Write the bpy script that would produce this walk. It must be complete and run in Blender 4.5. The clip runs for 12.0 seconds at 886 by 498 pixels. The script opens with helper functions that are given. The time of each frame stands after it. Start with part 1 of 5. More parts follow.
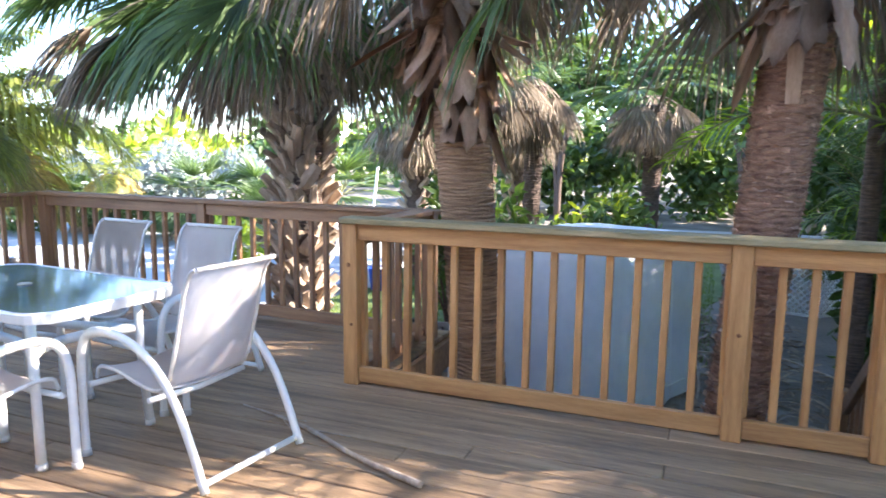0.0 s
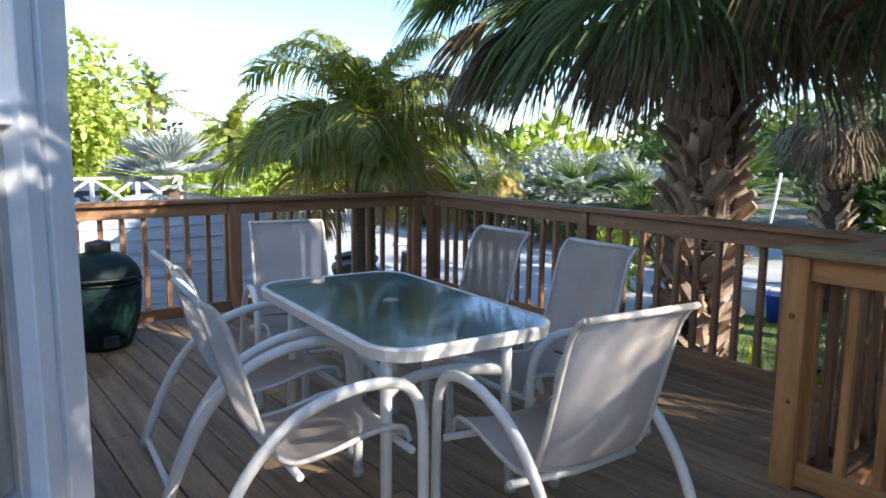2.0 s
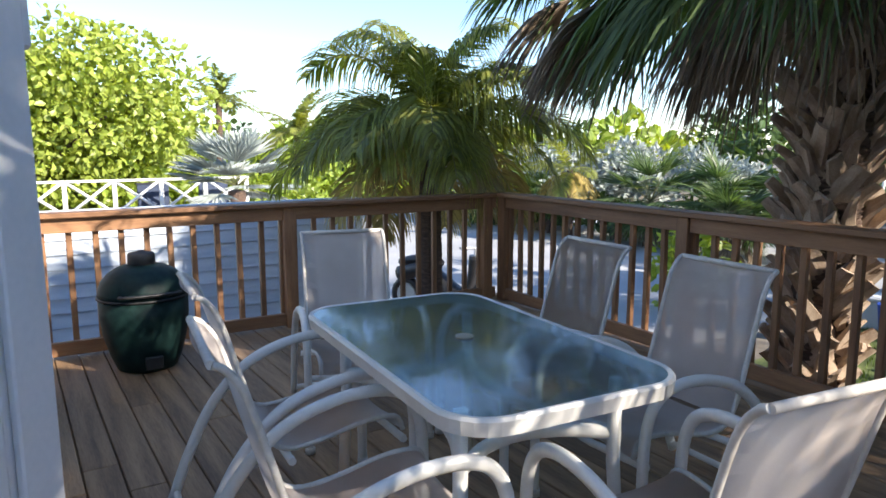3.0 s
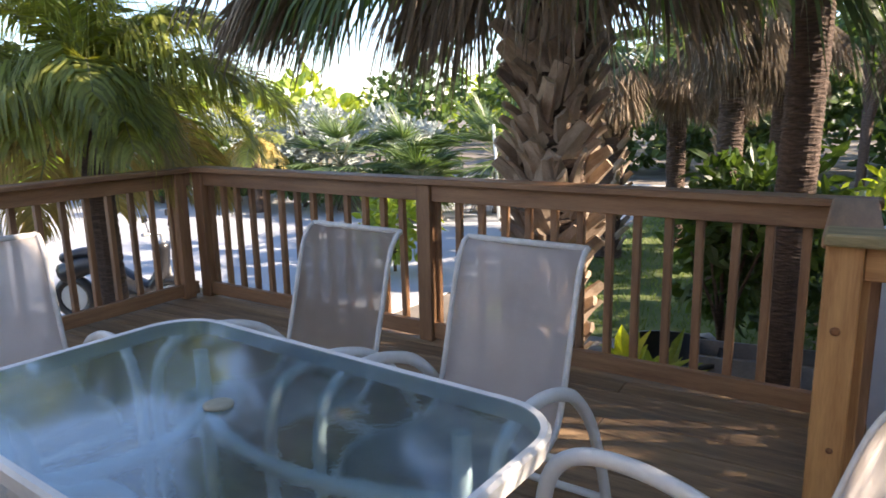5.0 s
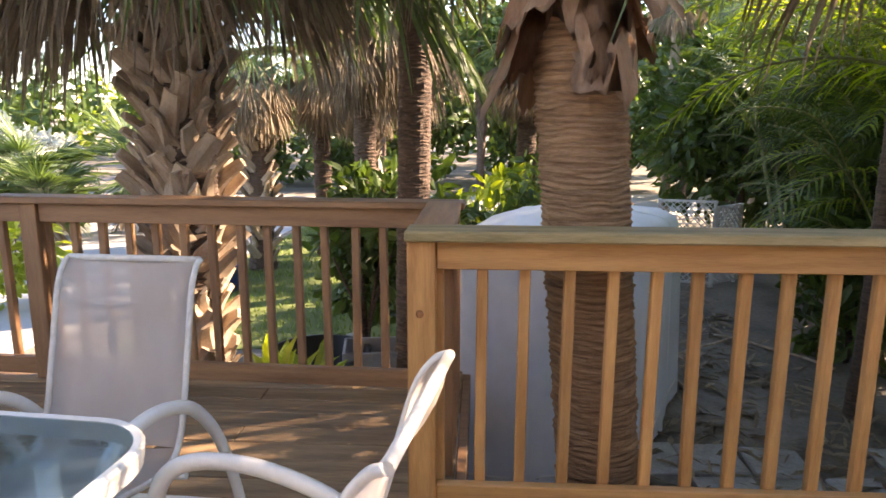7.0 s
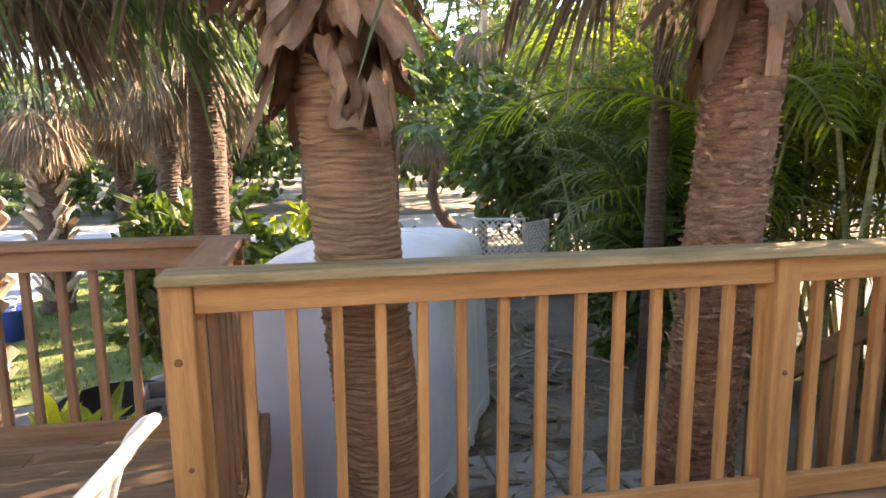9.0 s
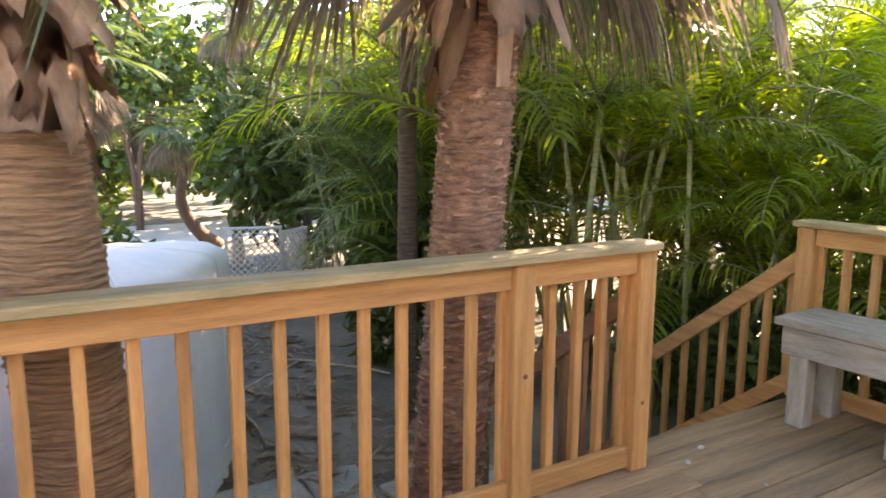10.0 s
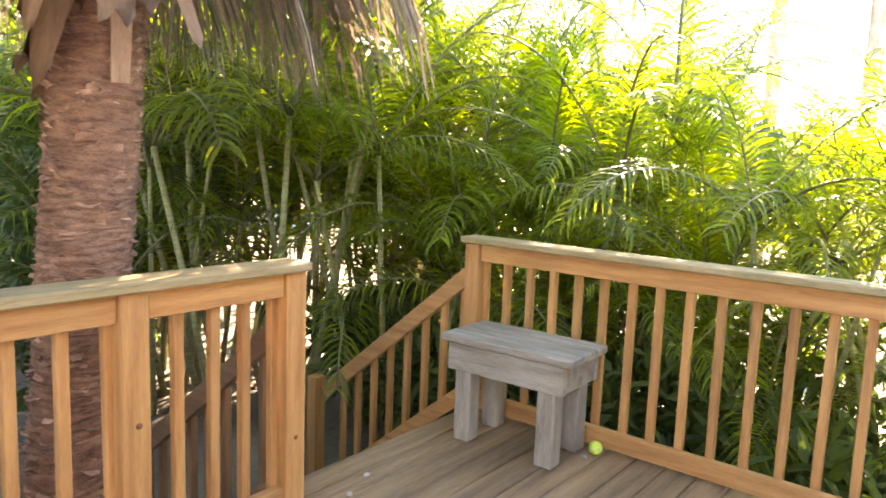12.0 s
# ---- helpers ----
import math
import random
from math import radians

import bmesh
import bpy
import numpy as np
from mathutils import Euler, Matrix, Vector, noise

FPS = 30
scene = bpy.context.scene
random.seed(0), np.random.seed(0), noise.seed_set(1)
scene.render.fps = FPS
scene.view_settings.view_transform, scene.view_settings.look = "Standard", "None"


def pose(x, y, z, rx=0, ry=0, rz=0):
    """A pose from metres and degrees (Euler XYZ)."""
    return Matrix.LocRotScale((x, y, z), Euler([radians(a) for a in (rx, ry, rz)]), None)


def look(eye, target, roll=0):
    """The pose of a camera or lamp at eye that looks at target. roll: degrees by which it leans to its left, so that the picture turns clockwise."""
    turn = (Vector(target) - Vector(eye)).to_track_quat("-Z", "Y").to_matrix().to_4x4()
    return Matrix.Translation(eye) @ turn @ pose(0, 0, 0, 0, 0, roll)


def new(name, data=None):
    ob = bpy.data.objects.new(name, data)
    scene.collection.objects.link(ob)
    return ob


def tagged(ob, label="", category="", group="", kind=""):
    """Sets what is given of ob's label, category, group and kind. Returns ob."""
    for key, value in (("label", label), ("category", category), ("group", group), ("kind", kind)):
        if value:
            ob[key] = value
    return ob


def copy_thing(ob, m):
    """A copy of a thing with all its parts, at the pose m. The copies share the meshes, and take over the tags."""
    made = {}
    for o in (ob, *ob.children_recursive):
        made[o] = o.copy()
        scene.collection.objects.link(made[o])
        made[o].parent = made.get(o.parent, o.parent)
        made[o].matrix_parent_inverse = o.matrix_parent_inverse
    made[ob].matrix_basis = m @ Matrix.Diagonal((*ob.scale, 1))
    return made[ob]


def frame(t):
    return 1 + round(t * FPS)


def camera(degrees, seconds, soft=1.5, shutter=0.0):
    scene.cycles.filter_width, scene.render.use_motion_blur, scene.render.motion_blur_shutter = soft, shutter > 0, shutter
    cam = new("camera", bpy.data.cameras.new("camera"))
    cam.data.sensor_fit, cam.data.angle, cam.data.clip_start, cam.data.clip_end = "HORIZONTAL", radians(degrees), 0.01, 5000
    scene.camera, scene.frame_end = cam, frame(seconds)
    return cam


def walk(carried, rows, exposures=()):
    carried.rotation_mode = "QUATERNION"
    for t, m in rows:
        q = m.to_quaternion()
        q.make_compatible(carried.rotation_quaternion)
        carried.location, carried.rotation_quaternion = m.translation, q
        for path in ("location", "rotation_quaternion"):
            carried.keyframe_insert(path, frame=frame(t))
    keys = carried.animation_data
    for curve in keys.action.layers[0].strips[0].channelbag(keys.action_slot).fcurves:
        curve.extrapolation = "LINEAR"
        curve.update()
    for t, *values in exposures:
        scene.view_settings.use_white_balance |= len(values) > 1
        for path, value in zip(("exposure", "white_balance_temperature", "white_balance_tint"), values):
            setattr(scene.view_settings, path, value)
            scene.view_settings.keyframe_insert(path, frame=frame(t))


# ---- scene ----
cam = camera(65.8, 12.0, soft=1.6, shutter=0.15)
PATH = [
    (0, (1.958, -3.349, 1.362), (1.224, -1.511, 1.071), 0.5),
    (0.5, (1.796, -3.195, 1.351), (0.766, -1.503, 1.073), 1.6),
    (1, (1.581, -3.042, 1.357), (0.338, -1.504, 1.056), 0.5),
    (1.5, (1.425, -2.878, 1.329), (0.01, -1.494, 1.045), 0.4),
    (2, (1.258, -2.667, 1.333), (-0.302, -1.45, 1.043), 0.6),
    (2.5, (0.979, -2.541, 1.336), (-0.679, -1.465, 1.036), 1.5),
    (2.7, (0.893, -2.477, 1.34), (-0.783, -1.427, 1.045), 0.2),
    (4.3, (0.183, -2.064, 1.319), (-1.225, -0.712, 0.881), -1.1),
    (4.5, (0.118, -2.056, 1.318), (-1.16, -0.578, 0.893), -1.5),
    (5, (0.051, -2.039, 1.322), (-0.959, -0.363, 0.911), -1.2),
    (5.5, (0.077, -2.016, 1.324), (-0.679, -0.211, 0.91), -1.0),
    (6, (0.039, -2.053, 1.34), (-0.416, -0.148, 0.936), -0.2),
    (6.5, (0.093, -2.049, 1.328), (-0.138, -0.101, 0.94), 0.0),
    (7, (0.234, -2.078, 1.322), (0.125, -0.118, 0.939), 0.1),
    (7.2, (0.269, -2.072, 1.318), (0.236, -0.108, 0.943), -0.2),
    (8.8, (0.442, -2.074, 1.373), (0.762, -0.128, 1.039), -0.4),
    (9, (0.469, -2.078, 1.369), (0.828, -0.137, 1.042), -0.6),
    (9.5, (0.533, -2.018, 1.373), (1.207, -0.164, 1.04), -0.2),
    (10, (0.621, -1.925, 1.379), (1.613, -0.217, 1.062), 0.2),
    (10.5, (0.7, -1.846, 1.369), (1.978, -0.336, 1.07), 0.7),
    (11, (0.803, -1.852, 1.362), (2.137, -0.391, 1.069), 0.2),
    (11.5, (0.958, -1.913, 1.369), (2.373, -0.524, 1.108), 2.1),
    (12, (1.088, -1.974, 1.37), (2.636, -0.734, 1.111), 2.2),
]
walk(cam, [(t, look(eye, target, roll)) for t, eye, target, roll in PATH], exposures=[(0.0, 2.95, 6350, 16), (1.0, 2.08, 6350, 14), (2.0, 1.42, 6450, 11), (2.7, 1.27, 6600, 12), (4.3, 1.45, 6750, 16), (5.5, 2.08, 8050, 20), (6.5, 2.42, 8600, 23), (7.2, 2.65, 9000, 25), (8.8, 2.95, 9000, 26), (10.0, 3.38, 9300, 26), (12.0, 3.82, 9650, 25)])

# ---- world, sun ----
SUN_AZ, SUN_EL = radians(24), radians(29)
world = bpy.data.worlds.new("sky")
scene.world = world
world.use_nodes = True
wn, wl = world.node_tree.nodes, world.node_tree.links
sky = wn.new("ShaderNodeTexSky")
sky.sky_type = "NISHITA"
sky.sun_disc = False
sky.sun_elevation = SUN_EL
sky.sun_rotation = radians(90) - SUN_AZ
sky.air_density, sky.dust_density, sky.ozone_density = 0.85, 0.05, 3.5
wn["Background"].inputs["Strength"].default_value = 0.15
wl.new(sky.outputs["Color"], wn["Background"].inputs["Color"])
sun_data = bpy.data.lights.new("sun", "SUN")
sun_data.energy, sun_data.angle, sun_data.color = 5.0, radians(0.5), (1.0, 0.93, 0.82)
sun = new("sun", sun_data)
sun_dir = Vector((math.cos(SUN_EL) * math.cos(SUN_AZ), math.cos(SUN_EL) * math.sin(SUN_AZ), math.sin(SUN_EL)))
sun.matrix_world = look(sun_dir * 40, (0, 0, 0))


# ---- materials ----
def mat(name, c1, c2, scale=6.0, rough=0.7, bump=0.2, stretch=(1, 1, 1), metal=0.0, vary=0.12, island=False,
        through_light=0.0, tint=None, spec=0.5, fine=60.0, dist=0.01):
    """A noise-mixed surface: two colours at two scales, bump, per-object or per-island variation, optional translucency."""
    m = bpy.data.materials.new(name)
    m.use_nodes = True
    n, l = m.node_tree.nodes, m.node_tree.links
    b = n["Principled BSDF"]
    tc = n.new("ShaderNodeTexCoord")
    mp = n.new("ShaderNodeMapping")
    mp.inputs["Scale"].default_value = stretch
    l.new(tc.outputs["Object"], mp.inputs["Vector"])
    oi = n.new("ShaderNodeObjectInfo")
    ge = n.new("ShaderNodeNewGeometry")
    rnd = ge.outputs["Random Per Island"] if island else oi.outputs["Random"]
    shift = n.new("ShaderNodeVectorMath")
    shift.operation = "ADD"
    l.new(mp.outputs["Vector"], shift.inputs[0])
    mul = n.new("ShaderNodeMath")
    mul.operation = "MULTIPLY"
    mul.inputs[1].default_value = 0.0 if island else 37.0
    l.new(rnd, mul.inputs[0])
    l.new(mul.outputs[0], shift.inputs[1])
    t1 = n.new("ShaderNodeTexNoise")
    t1.inputs["Scale"].default_value, t1.inputs["Detail"].default_value = scale, 5.0
    t2 = n.new("ShaderNodeTexNoise")
    t2.inputs["Scale"].default_value, t2.inputs["Detail"].default_value = fine, 4.0
    for t in (t1, t2):
        l.new(shift.outputs[0], t.inputs["Vector"])
    add = n.new("ShaderNodeMath")
    add.operation = "MULTIPLY_ADD"
    add.inputs[1].default_value = 0.45
    l.new(t2.outputs["Fac"], add.inputs[0])
    l.new(t1.outputs["Fac"], add.inputs[2])
    ramp = n.new("ShaderNodeValToRGB")
    ramp.color_ramp.elements[0].position, ramp.color_ramp.elements[1].position = 0.5, 0.95
    ramp.color_ramp.elements[0].color, ramp.color_ramp.elements[1].color = (*c1, 1), (*c2, 1)
    l.new(add.outputs[0], ramp.inputs["Fac"])
    hsv = n.new("ShaderNodeHueSaturation")
    mr = n.new("ShaderNodeMapRange")
    mr.inputs["To Min"].default_value, mr.inputs["To Max"].default_value = 1 - vary, 1 + vary
    l.new(rnd, mr.inputs["Value"])
    l.new(mr.outputs["Result"], hsv.inputs["Value"])
    l.new(ramp.outputs["Color"], hsv.inputs["Color"])
    l.new(hsv.outputs["Color"], b.inputs["Base Color"])
    b.inputs["Roughness"].default_value, b.inputs["Metallic"].default_value = rough, metal
    b.inputs["Specular IOR Level"].default_value = spec
    if bump:
        bn = n.new("ShaderNodeBump")
        bn.inputs["Strength"].default_value, bn.inputs["Distance"].default_value = bump, dist
        l.new(add.outputs[0], bn.inputs["Height"])
        l.new(bn.outputs["Normal"], b.inputs["Normal"])
    if through_light:
        tr = n.new("ShaderNodeBsdfTranslucent")
        if tint:
            mx = n.new("ShaderNodeMix")
            mx.data_type, mx.blend_type = "RGBA", "MULTIPLY"
            mx.inputs["Factor"].default_value = 1.0
            l.new(hsv.outputs["Color"], mx.inputs[6])
            mx.inputs[7].default_value = (*tint, 1)
            l.new(mx.outputs[2], tr.inputs["Color"])
        else:
            l.new(hsv.outputs["Color"], tr.inputs["Color"])
        ms = n.new("ShaderNodeMixShader")
        ms.inputs["Fac"].default_value = through_light
        l.new(b.outputs[0], ms.inputs[1])
        l.new(tr.outputs[0], ms.inputs[2])
        l.new(ms.outputs[0], n["Material Output"].inputs["Surface"])
    return m


WOOD_NEAR = mat("cedar_rail_wood", (0.35, 0.15, 0.047), (0.575, 0.298, 0.108), 2.2, 0.62, 0.25, (12, 12, 1.0), vary=0.16, fine=22)
WOOD_NEAR_X = mat("cedar_rail_wood_long", (0.35, 0.15, 0.047), (0.575, 0.298, 0.108), 2.2, 0.62, 0.25, (0.9, 12, 12), vary=0.16, fine=22)
WOOD_NEAR_Y = mat("cedar_rail_wood_cross", (0.35, 0.15, 0.047), (0.575, 0.298, 0.108), 2.2, 0.62, 0.25, (12, 0.9, 12), vary=0.16, fine=22)
WOOD_CAP = mat("weathered_cap_wood", (0.20, 0.16, 0.07), (0.42, 0.31, 0.16), 3.0, 0.75, 0.3, (1.2, 9, 9), vary=0.12, fine=26)
WOOD_CAP_Y = mat("weathered_cap_wood_cross", (0.20, 0.16, 0.07), (0.42, 0.31, 0.16), 3.0, 0.75, 0.3, (9, 1.2, 9), vary=0.12, fine=26)
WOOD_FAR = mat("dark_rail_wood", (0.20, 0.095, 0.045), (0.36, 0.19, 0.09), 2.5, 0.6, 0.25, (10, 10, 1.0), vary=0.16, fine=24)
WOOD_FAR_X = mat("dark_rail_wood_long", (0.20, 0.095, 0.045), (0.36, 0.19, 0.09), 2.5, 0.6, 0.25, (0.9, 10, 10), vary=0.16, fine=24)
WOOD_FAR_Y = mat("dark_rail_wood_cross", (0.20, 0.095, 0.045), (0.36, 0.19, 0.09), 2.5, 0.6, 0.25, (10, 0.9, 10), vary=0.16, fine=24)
PLANK = mat("worn_deck_board", (0.155, 0.093, 0.051), (0.38, 0.24, 0.128), 2.0, 0.7, 0.35, (0.8, 9, 9), vary=0.16, fine=20)
BENCH_WOOD = mat("silvered_bench_wood", (0.19, 0.16, 0.12), (0.40, 0.355, 0.285), 2.5, 0.8, 0.35, (7, 1.0, 7), vary=0.1, fine=24)
BENCH_LEG = mat("silvered_bench_leg", (0.19, 0.16, 0.12), (0.40, 0.355, 0.285), 2.5, 0.8, 0.35, (7, 7, 1.0), vary=0.1, fine=24)
FRAME_WHITE = mat("white_powder_coat", (0.68, 0.665, 0.62), (0.80, 0.785, 0.74), 5, 0.38, 0.03, vary=0.03)
SLING = mat("taupe_sling_mesh", (0.70, 0.645, 0.61), (0.80, 0.75, 0.71), 6, 0.75, 0.5, (1, 1, 1), vary=0.05, fine=350, through_light=0.62, dist=0.002)
SLING_EDGE = mat("cream_sling_piping", (0.52, 0.49, 0.445), (0.64, 0.605, 0.555), 30, 0.6, 0.2, vary=0.04)
TRIM = mat("white_house_paint", (0.74, 0.76, 0.79), (0.85, 0.86, 0.88), 3, 0.5, 0.05, vary=0.02)
SIDING = mat("pale_clapboard_paint", (0.46, 0.52, 0.60), (0.60, 0.66, 0.73), 4, 0.6, 0.08, (0.5, 0.5, 4), vary=0.03)
ALU = mat("brushed_door_aluminium", (0.48, 0.48, 0.48), (0.62, 0.62, 0.62), 4, 0.4, 0.03, metal=0.6, vary=0.02)
CURTAIN = mat("beige_door_blind", (0.45, 0.38, 0.28), (0.62, 0.54, 0.42), 3, 0.8, 0.1, (1, 1, 0.2))
GREEN_CERAMIC = mat("dark_green_dimpled_ceramic", (0.004, 0.016, 0.015), (0.011, 0.032, 0.029), 20, 0.5, 0.25, fine=120, vary=0.02, dist=0.004, spec=0.2)
BLACK_IRON = mat("black_iron", (0.012, 0.012, 0.012), (0.03, 0.03, 0.03), 10, 0.5, 0.2)
TARP = mat("grey_white_tarp", (0.64, 0.66, 0.70), (0.78, 0.79, 0.82), 1.4, 0.55, 0.5, vary=0.02, fine=9, dist=0.02)
GROUND = mat("sandy_leaf_litter_ground", (0.10, 0.085, 0.065), (0.25, 0.21, 0.17), 1.2, 0.9, 0.6, fine=22, dist=0.03)
LAWN = mat("lawn_soil", (0.07, 0.10, 0.02), (0.17, 0.20, 0.06), 2.0, 0.9, 0.5, fine=40, dist=0.03)
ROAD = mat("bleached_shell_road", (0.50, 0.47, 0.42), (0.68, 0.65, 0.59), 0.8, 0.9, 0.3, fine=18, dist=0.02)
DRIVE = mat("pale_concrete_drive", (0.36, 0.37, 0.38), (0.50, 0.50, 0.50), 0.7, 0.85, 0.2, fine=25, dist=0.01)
PAVER = mat("grey_stepping_paver", (0.26, 0.24, 0.22), (0.44, 0.42, 0.39), 5, 0.9, 0.4, fine=40)
TRUNK_B = mat("fibrous_palm_bark", (0.17, 0.085, 0.042), (0.48, 0.29, 0.165), 3, 0.9, 0.9, (2, 2, 26), vary=0.05, fine=20, dist=0.02)
TRUNK_D = mat("red_brown_palm_bark", (0.16, 0.075, 0.05), (0.47, 0.265, 0.17), 3, 0.9, 1.0, (5, 5, 14), vary=0.05, fine=18, dist=0.02)
BARK_SCALE = mat("loose_bark_scale", (0.24, 0.12, 0.08), (0.62, 0.40, 0.28), 4, 0.9, 0.5, (4, 4, 4), vary=0.4, island=True, fine=30)
CANE = mat("areca_cane", (0.20, 0.20, 0.08), (0.42, 0.40, 0.20), 5, 0.55, 0.2, (2, 2, 12), vary=0.15)
TRUNK_DARK = mat("dark_palm_bark", (0.06, 0.04, 0.03), (0.17, 0.11, 0.08), 4, 0.95, 0.8, (3, 3, 18), vary=0.05, fine=20, dist=0.02)
BOOT = mat("split_leaf_base", (0.26, 0.18, 0.12), (0.52, 0.41, 0.31), 3, 0.85, 0.5, (5, 5, 1.5), vary=0.22, fine=26)
BOOT_PINK = mat("papery_leaf_base", (0.38, 0.21, 0.12), (0.68, 0.46, 0.32), 3, 0.8, 0.5, (6, 6, 1.2), vary=0.38, fine=26)
LEAF_FAN = mat("fan_palm_leaf", (0.05, 0.085, 0.03), (0.13, 0.19, 0.075), 4, 0.42, 0.1, vary=0.3, island=True, through_light=0.3, tint=(1.5, 1.6, 0.6))
LEAF_DEAD = mat("dry_palm_leaf", (0.15, 0.11, 0.075), (0.36, 0.28, 0.20), 4, 0.85, 0.1, vary=0.35, island=True, through_light=0.2)
LEAF_COCO = mat("coconut_leaf", (0.14, 0.175, 0.04), (0.32, 0.34, 0.10), 3, 0.4, 0.1, vary=0.4, island=True, through_light=0.52, tint=(1.6, 1.5, 0.5))
LEAF_ARECA = mat("areca_leaf", (0.08, 0.14, 0.018), (0.19, 0.28, 0.045), 3, 0.4, 0.1, vary=0.35, island=True, through_light=0.58, tint=(2.8, 2.3, 0.45))
LEAF_GRAPE = mat("sea_grape_leaf", (0.20, 0.27, 0.04), (0.42, 0.48, 0.10), 3, 0.4, 0.1, vary=0.35, island=True, through_light=0.3, tint=(1.6, 1.5, 0.5))
LEAF_SILVER = mat("silver_leaf", (0.24, 0.28, 0.25), (0.46, 0.50, 0.46), 3, 0.5, 0.1, vary=0.3, island=True, through_light=0.2)
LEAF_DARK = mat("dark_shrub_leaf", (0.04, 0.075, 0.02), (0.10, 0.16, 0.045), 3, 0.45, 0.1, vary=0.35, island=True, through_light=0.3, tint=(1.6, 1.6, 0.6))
LEAF_BRIGHT = mat("bright_shrub_leaf", (0.18, 0.27, 0.04), (0.36, 0.44, 0.09), 3, 0.4, 0.1, vary=0.3, island=True, through_light=0.4, tint=(1.7, 1.5, 0.4))
LEAF_YELLOW = mat("yellowed_frond", (0.28, 0.20, 0.05), (0.50, 0.38, 0.12), 3, 0.6, 0.1, vary=0.3, island=True, through_light=0.3)
GRASS = mat("grass_blade", (0.07, 0.13, 0.02), (0.19, 0.26, 0.06), 1, 0.6, 0, vary=0.35, island=True, through_light=0.3, tint=(1.5, 1.4, 0.5))
STEM = mat("palm_stem", (0.12, 0.13, 0.05), (0.26, 0.25, 0.11), 5, 0.6, 0.2, vary=0.15)
BALL = mat("tennis_ball_felt", (0.50, 0.66, 0.05), (0.70, 0.82, 0.14), 30, 0.9, 0.3, fine=200)
PLASTIC_BLACK = mat("black_plastic", (0.012, 0.012, 0.014), (0.03, 0.03, 0.034), 6, 0.35, 0.05)
PLASTIC_GREY = mat("grey_planter_plastic", (0.20, 0.21, 0.22), (0.32, 0.33, 0.34), 6, 0.6, 0.1)
BLUE_PLASTIC = mat("blue_plastic", (0.02, 0.06, 0.35), (0.04, 0.10, 0.5), 6, 0.4, 0.05)
STONE = mat("pale_garden_stone", (0.32, 0.29, 0.26), (0.55, 0.52, 0.48), 5, 0.9, 0.6, fine=30)
KNOT = mat("wood_knot", (0.14, 0.05, 0.015), (0.26, 0.11, 0.04), 30, 0.7, 0.3)
BRASS = mat("dull_umbrella_cap", (0.30, 0.28, 0.20), (0.45, 0.42, 0.32), 6, 0.5, 0.1)
DARK_PANEL = mat("dark_blue_screen", (0.02, 0.03, 0.06), (0.05, 0.07, 0.12), 3, 0.4, 0.02)
TRIM_WHITE = mat("white_fence_paint", (0.74, 0.74, 0.72), (0.86, 0.86, 0.84), 5, 0.5, 0.08, vary=0.03)


def see_through(m, amount):
    """An open weave that lets part of the light pass straight through."""
    n, l = m.node_tree.nodes, m.node_tree.links
    out = n["Material Output"]
    old = out.inputs["Surface"].links[0].from_socket
    tp, ms = n.new("ShaderNodeBsdfTransparent"), n.new("ShaderNodeMixShader")
    ms.inputs["Fac"].default_value = amount
    l.new(old, ms.inputs[1])
    l.new(tp.outputs[0], ms.inputs[2])
    l.new(ms.outputs[0], out.inputs["Surface"])


see_through(SLING, 0.14)


def glass_mat(name, colour, rough, bump, weight):
    m = mat(name, colour, tuple(min(1, c * 1.15) for c in colour), 14, rough, bump, vary=0.0, fine=70, dist=0.004)
    b = m.node_tree.nodes["Principled BSDF"]
    b.inputs["Transmission Weight"].default_value, b.inputs["IOR"].default_value = weight, 1.55
    return m


TABLE_GLASS = glass_mat("rain_textured_glass", (0.50, 0.71, 0.82), 0.03, 0.08, 0.97)
DOOR_GLASS = glass_mat("door_glass", (0.86, 0.90, 0.90), 0.01, 0.0, 0.96)


# ---- building blocks ----
def link(name, bm, material, parent=None, label=""):
    me = bpy.data.meshes.new(name)
    bm.to_mesh(me)
    bm.free()
    me.materials.append(material)
    ob = new(name, me)
    if parent is not None:
        ob.parent = parent
    if label:
        ob["label"] = label
    return ob


def part(name, bm, material, parent, label=""):
    return link(name, bm, material, parent, label)


def share(name, me, parent, m):
    ob = new(name, me)
    ob.parent = parent
    ob.matrix_basis = m
    return ob


def thing(name, label, category, group="", kind="", m=None):
    ob = new(name)
    if m is not None:
        ob.matrix_basis = m
    return tagged(ob, label, category, group, kind)


def box(bm, x0, x1, y0, y1, z0, z1, bevel=0.004, m=None):
    made = bmesh.ops.create_cube(bm, size=1)["verts"]
    bmesh.ops.scale(bm, vec=(x1 - x0, y1 - y0, z1 - z0), verts=made)
    bmesh.ops.translate(bm, vec=((x0 + x1) / 2, (y0 + y1) / 2, (z0 + z1) / 2), verts=made)
    if bevel:
        edges = list({e for v in made for e in v.link_edges})
        done = bmesh.ops.bevel(bm, geom=edges, offset=bevel, segments=1, affect="EDGES")
        made = list({v for f in done["faces"] for v in f.verts} | {v for v in made if v.is_valid})
    if m is not None:
        bmesh.ops.transform(bm, matrix=m, verts=[v for v in made if v.is_valid])
    return bm


def one_box(*a, **k):
    return box(bmesh.new(), *a, **k)


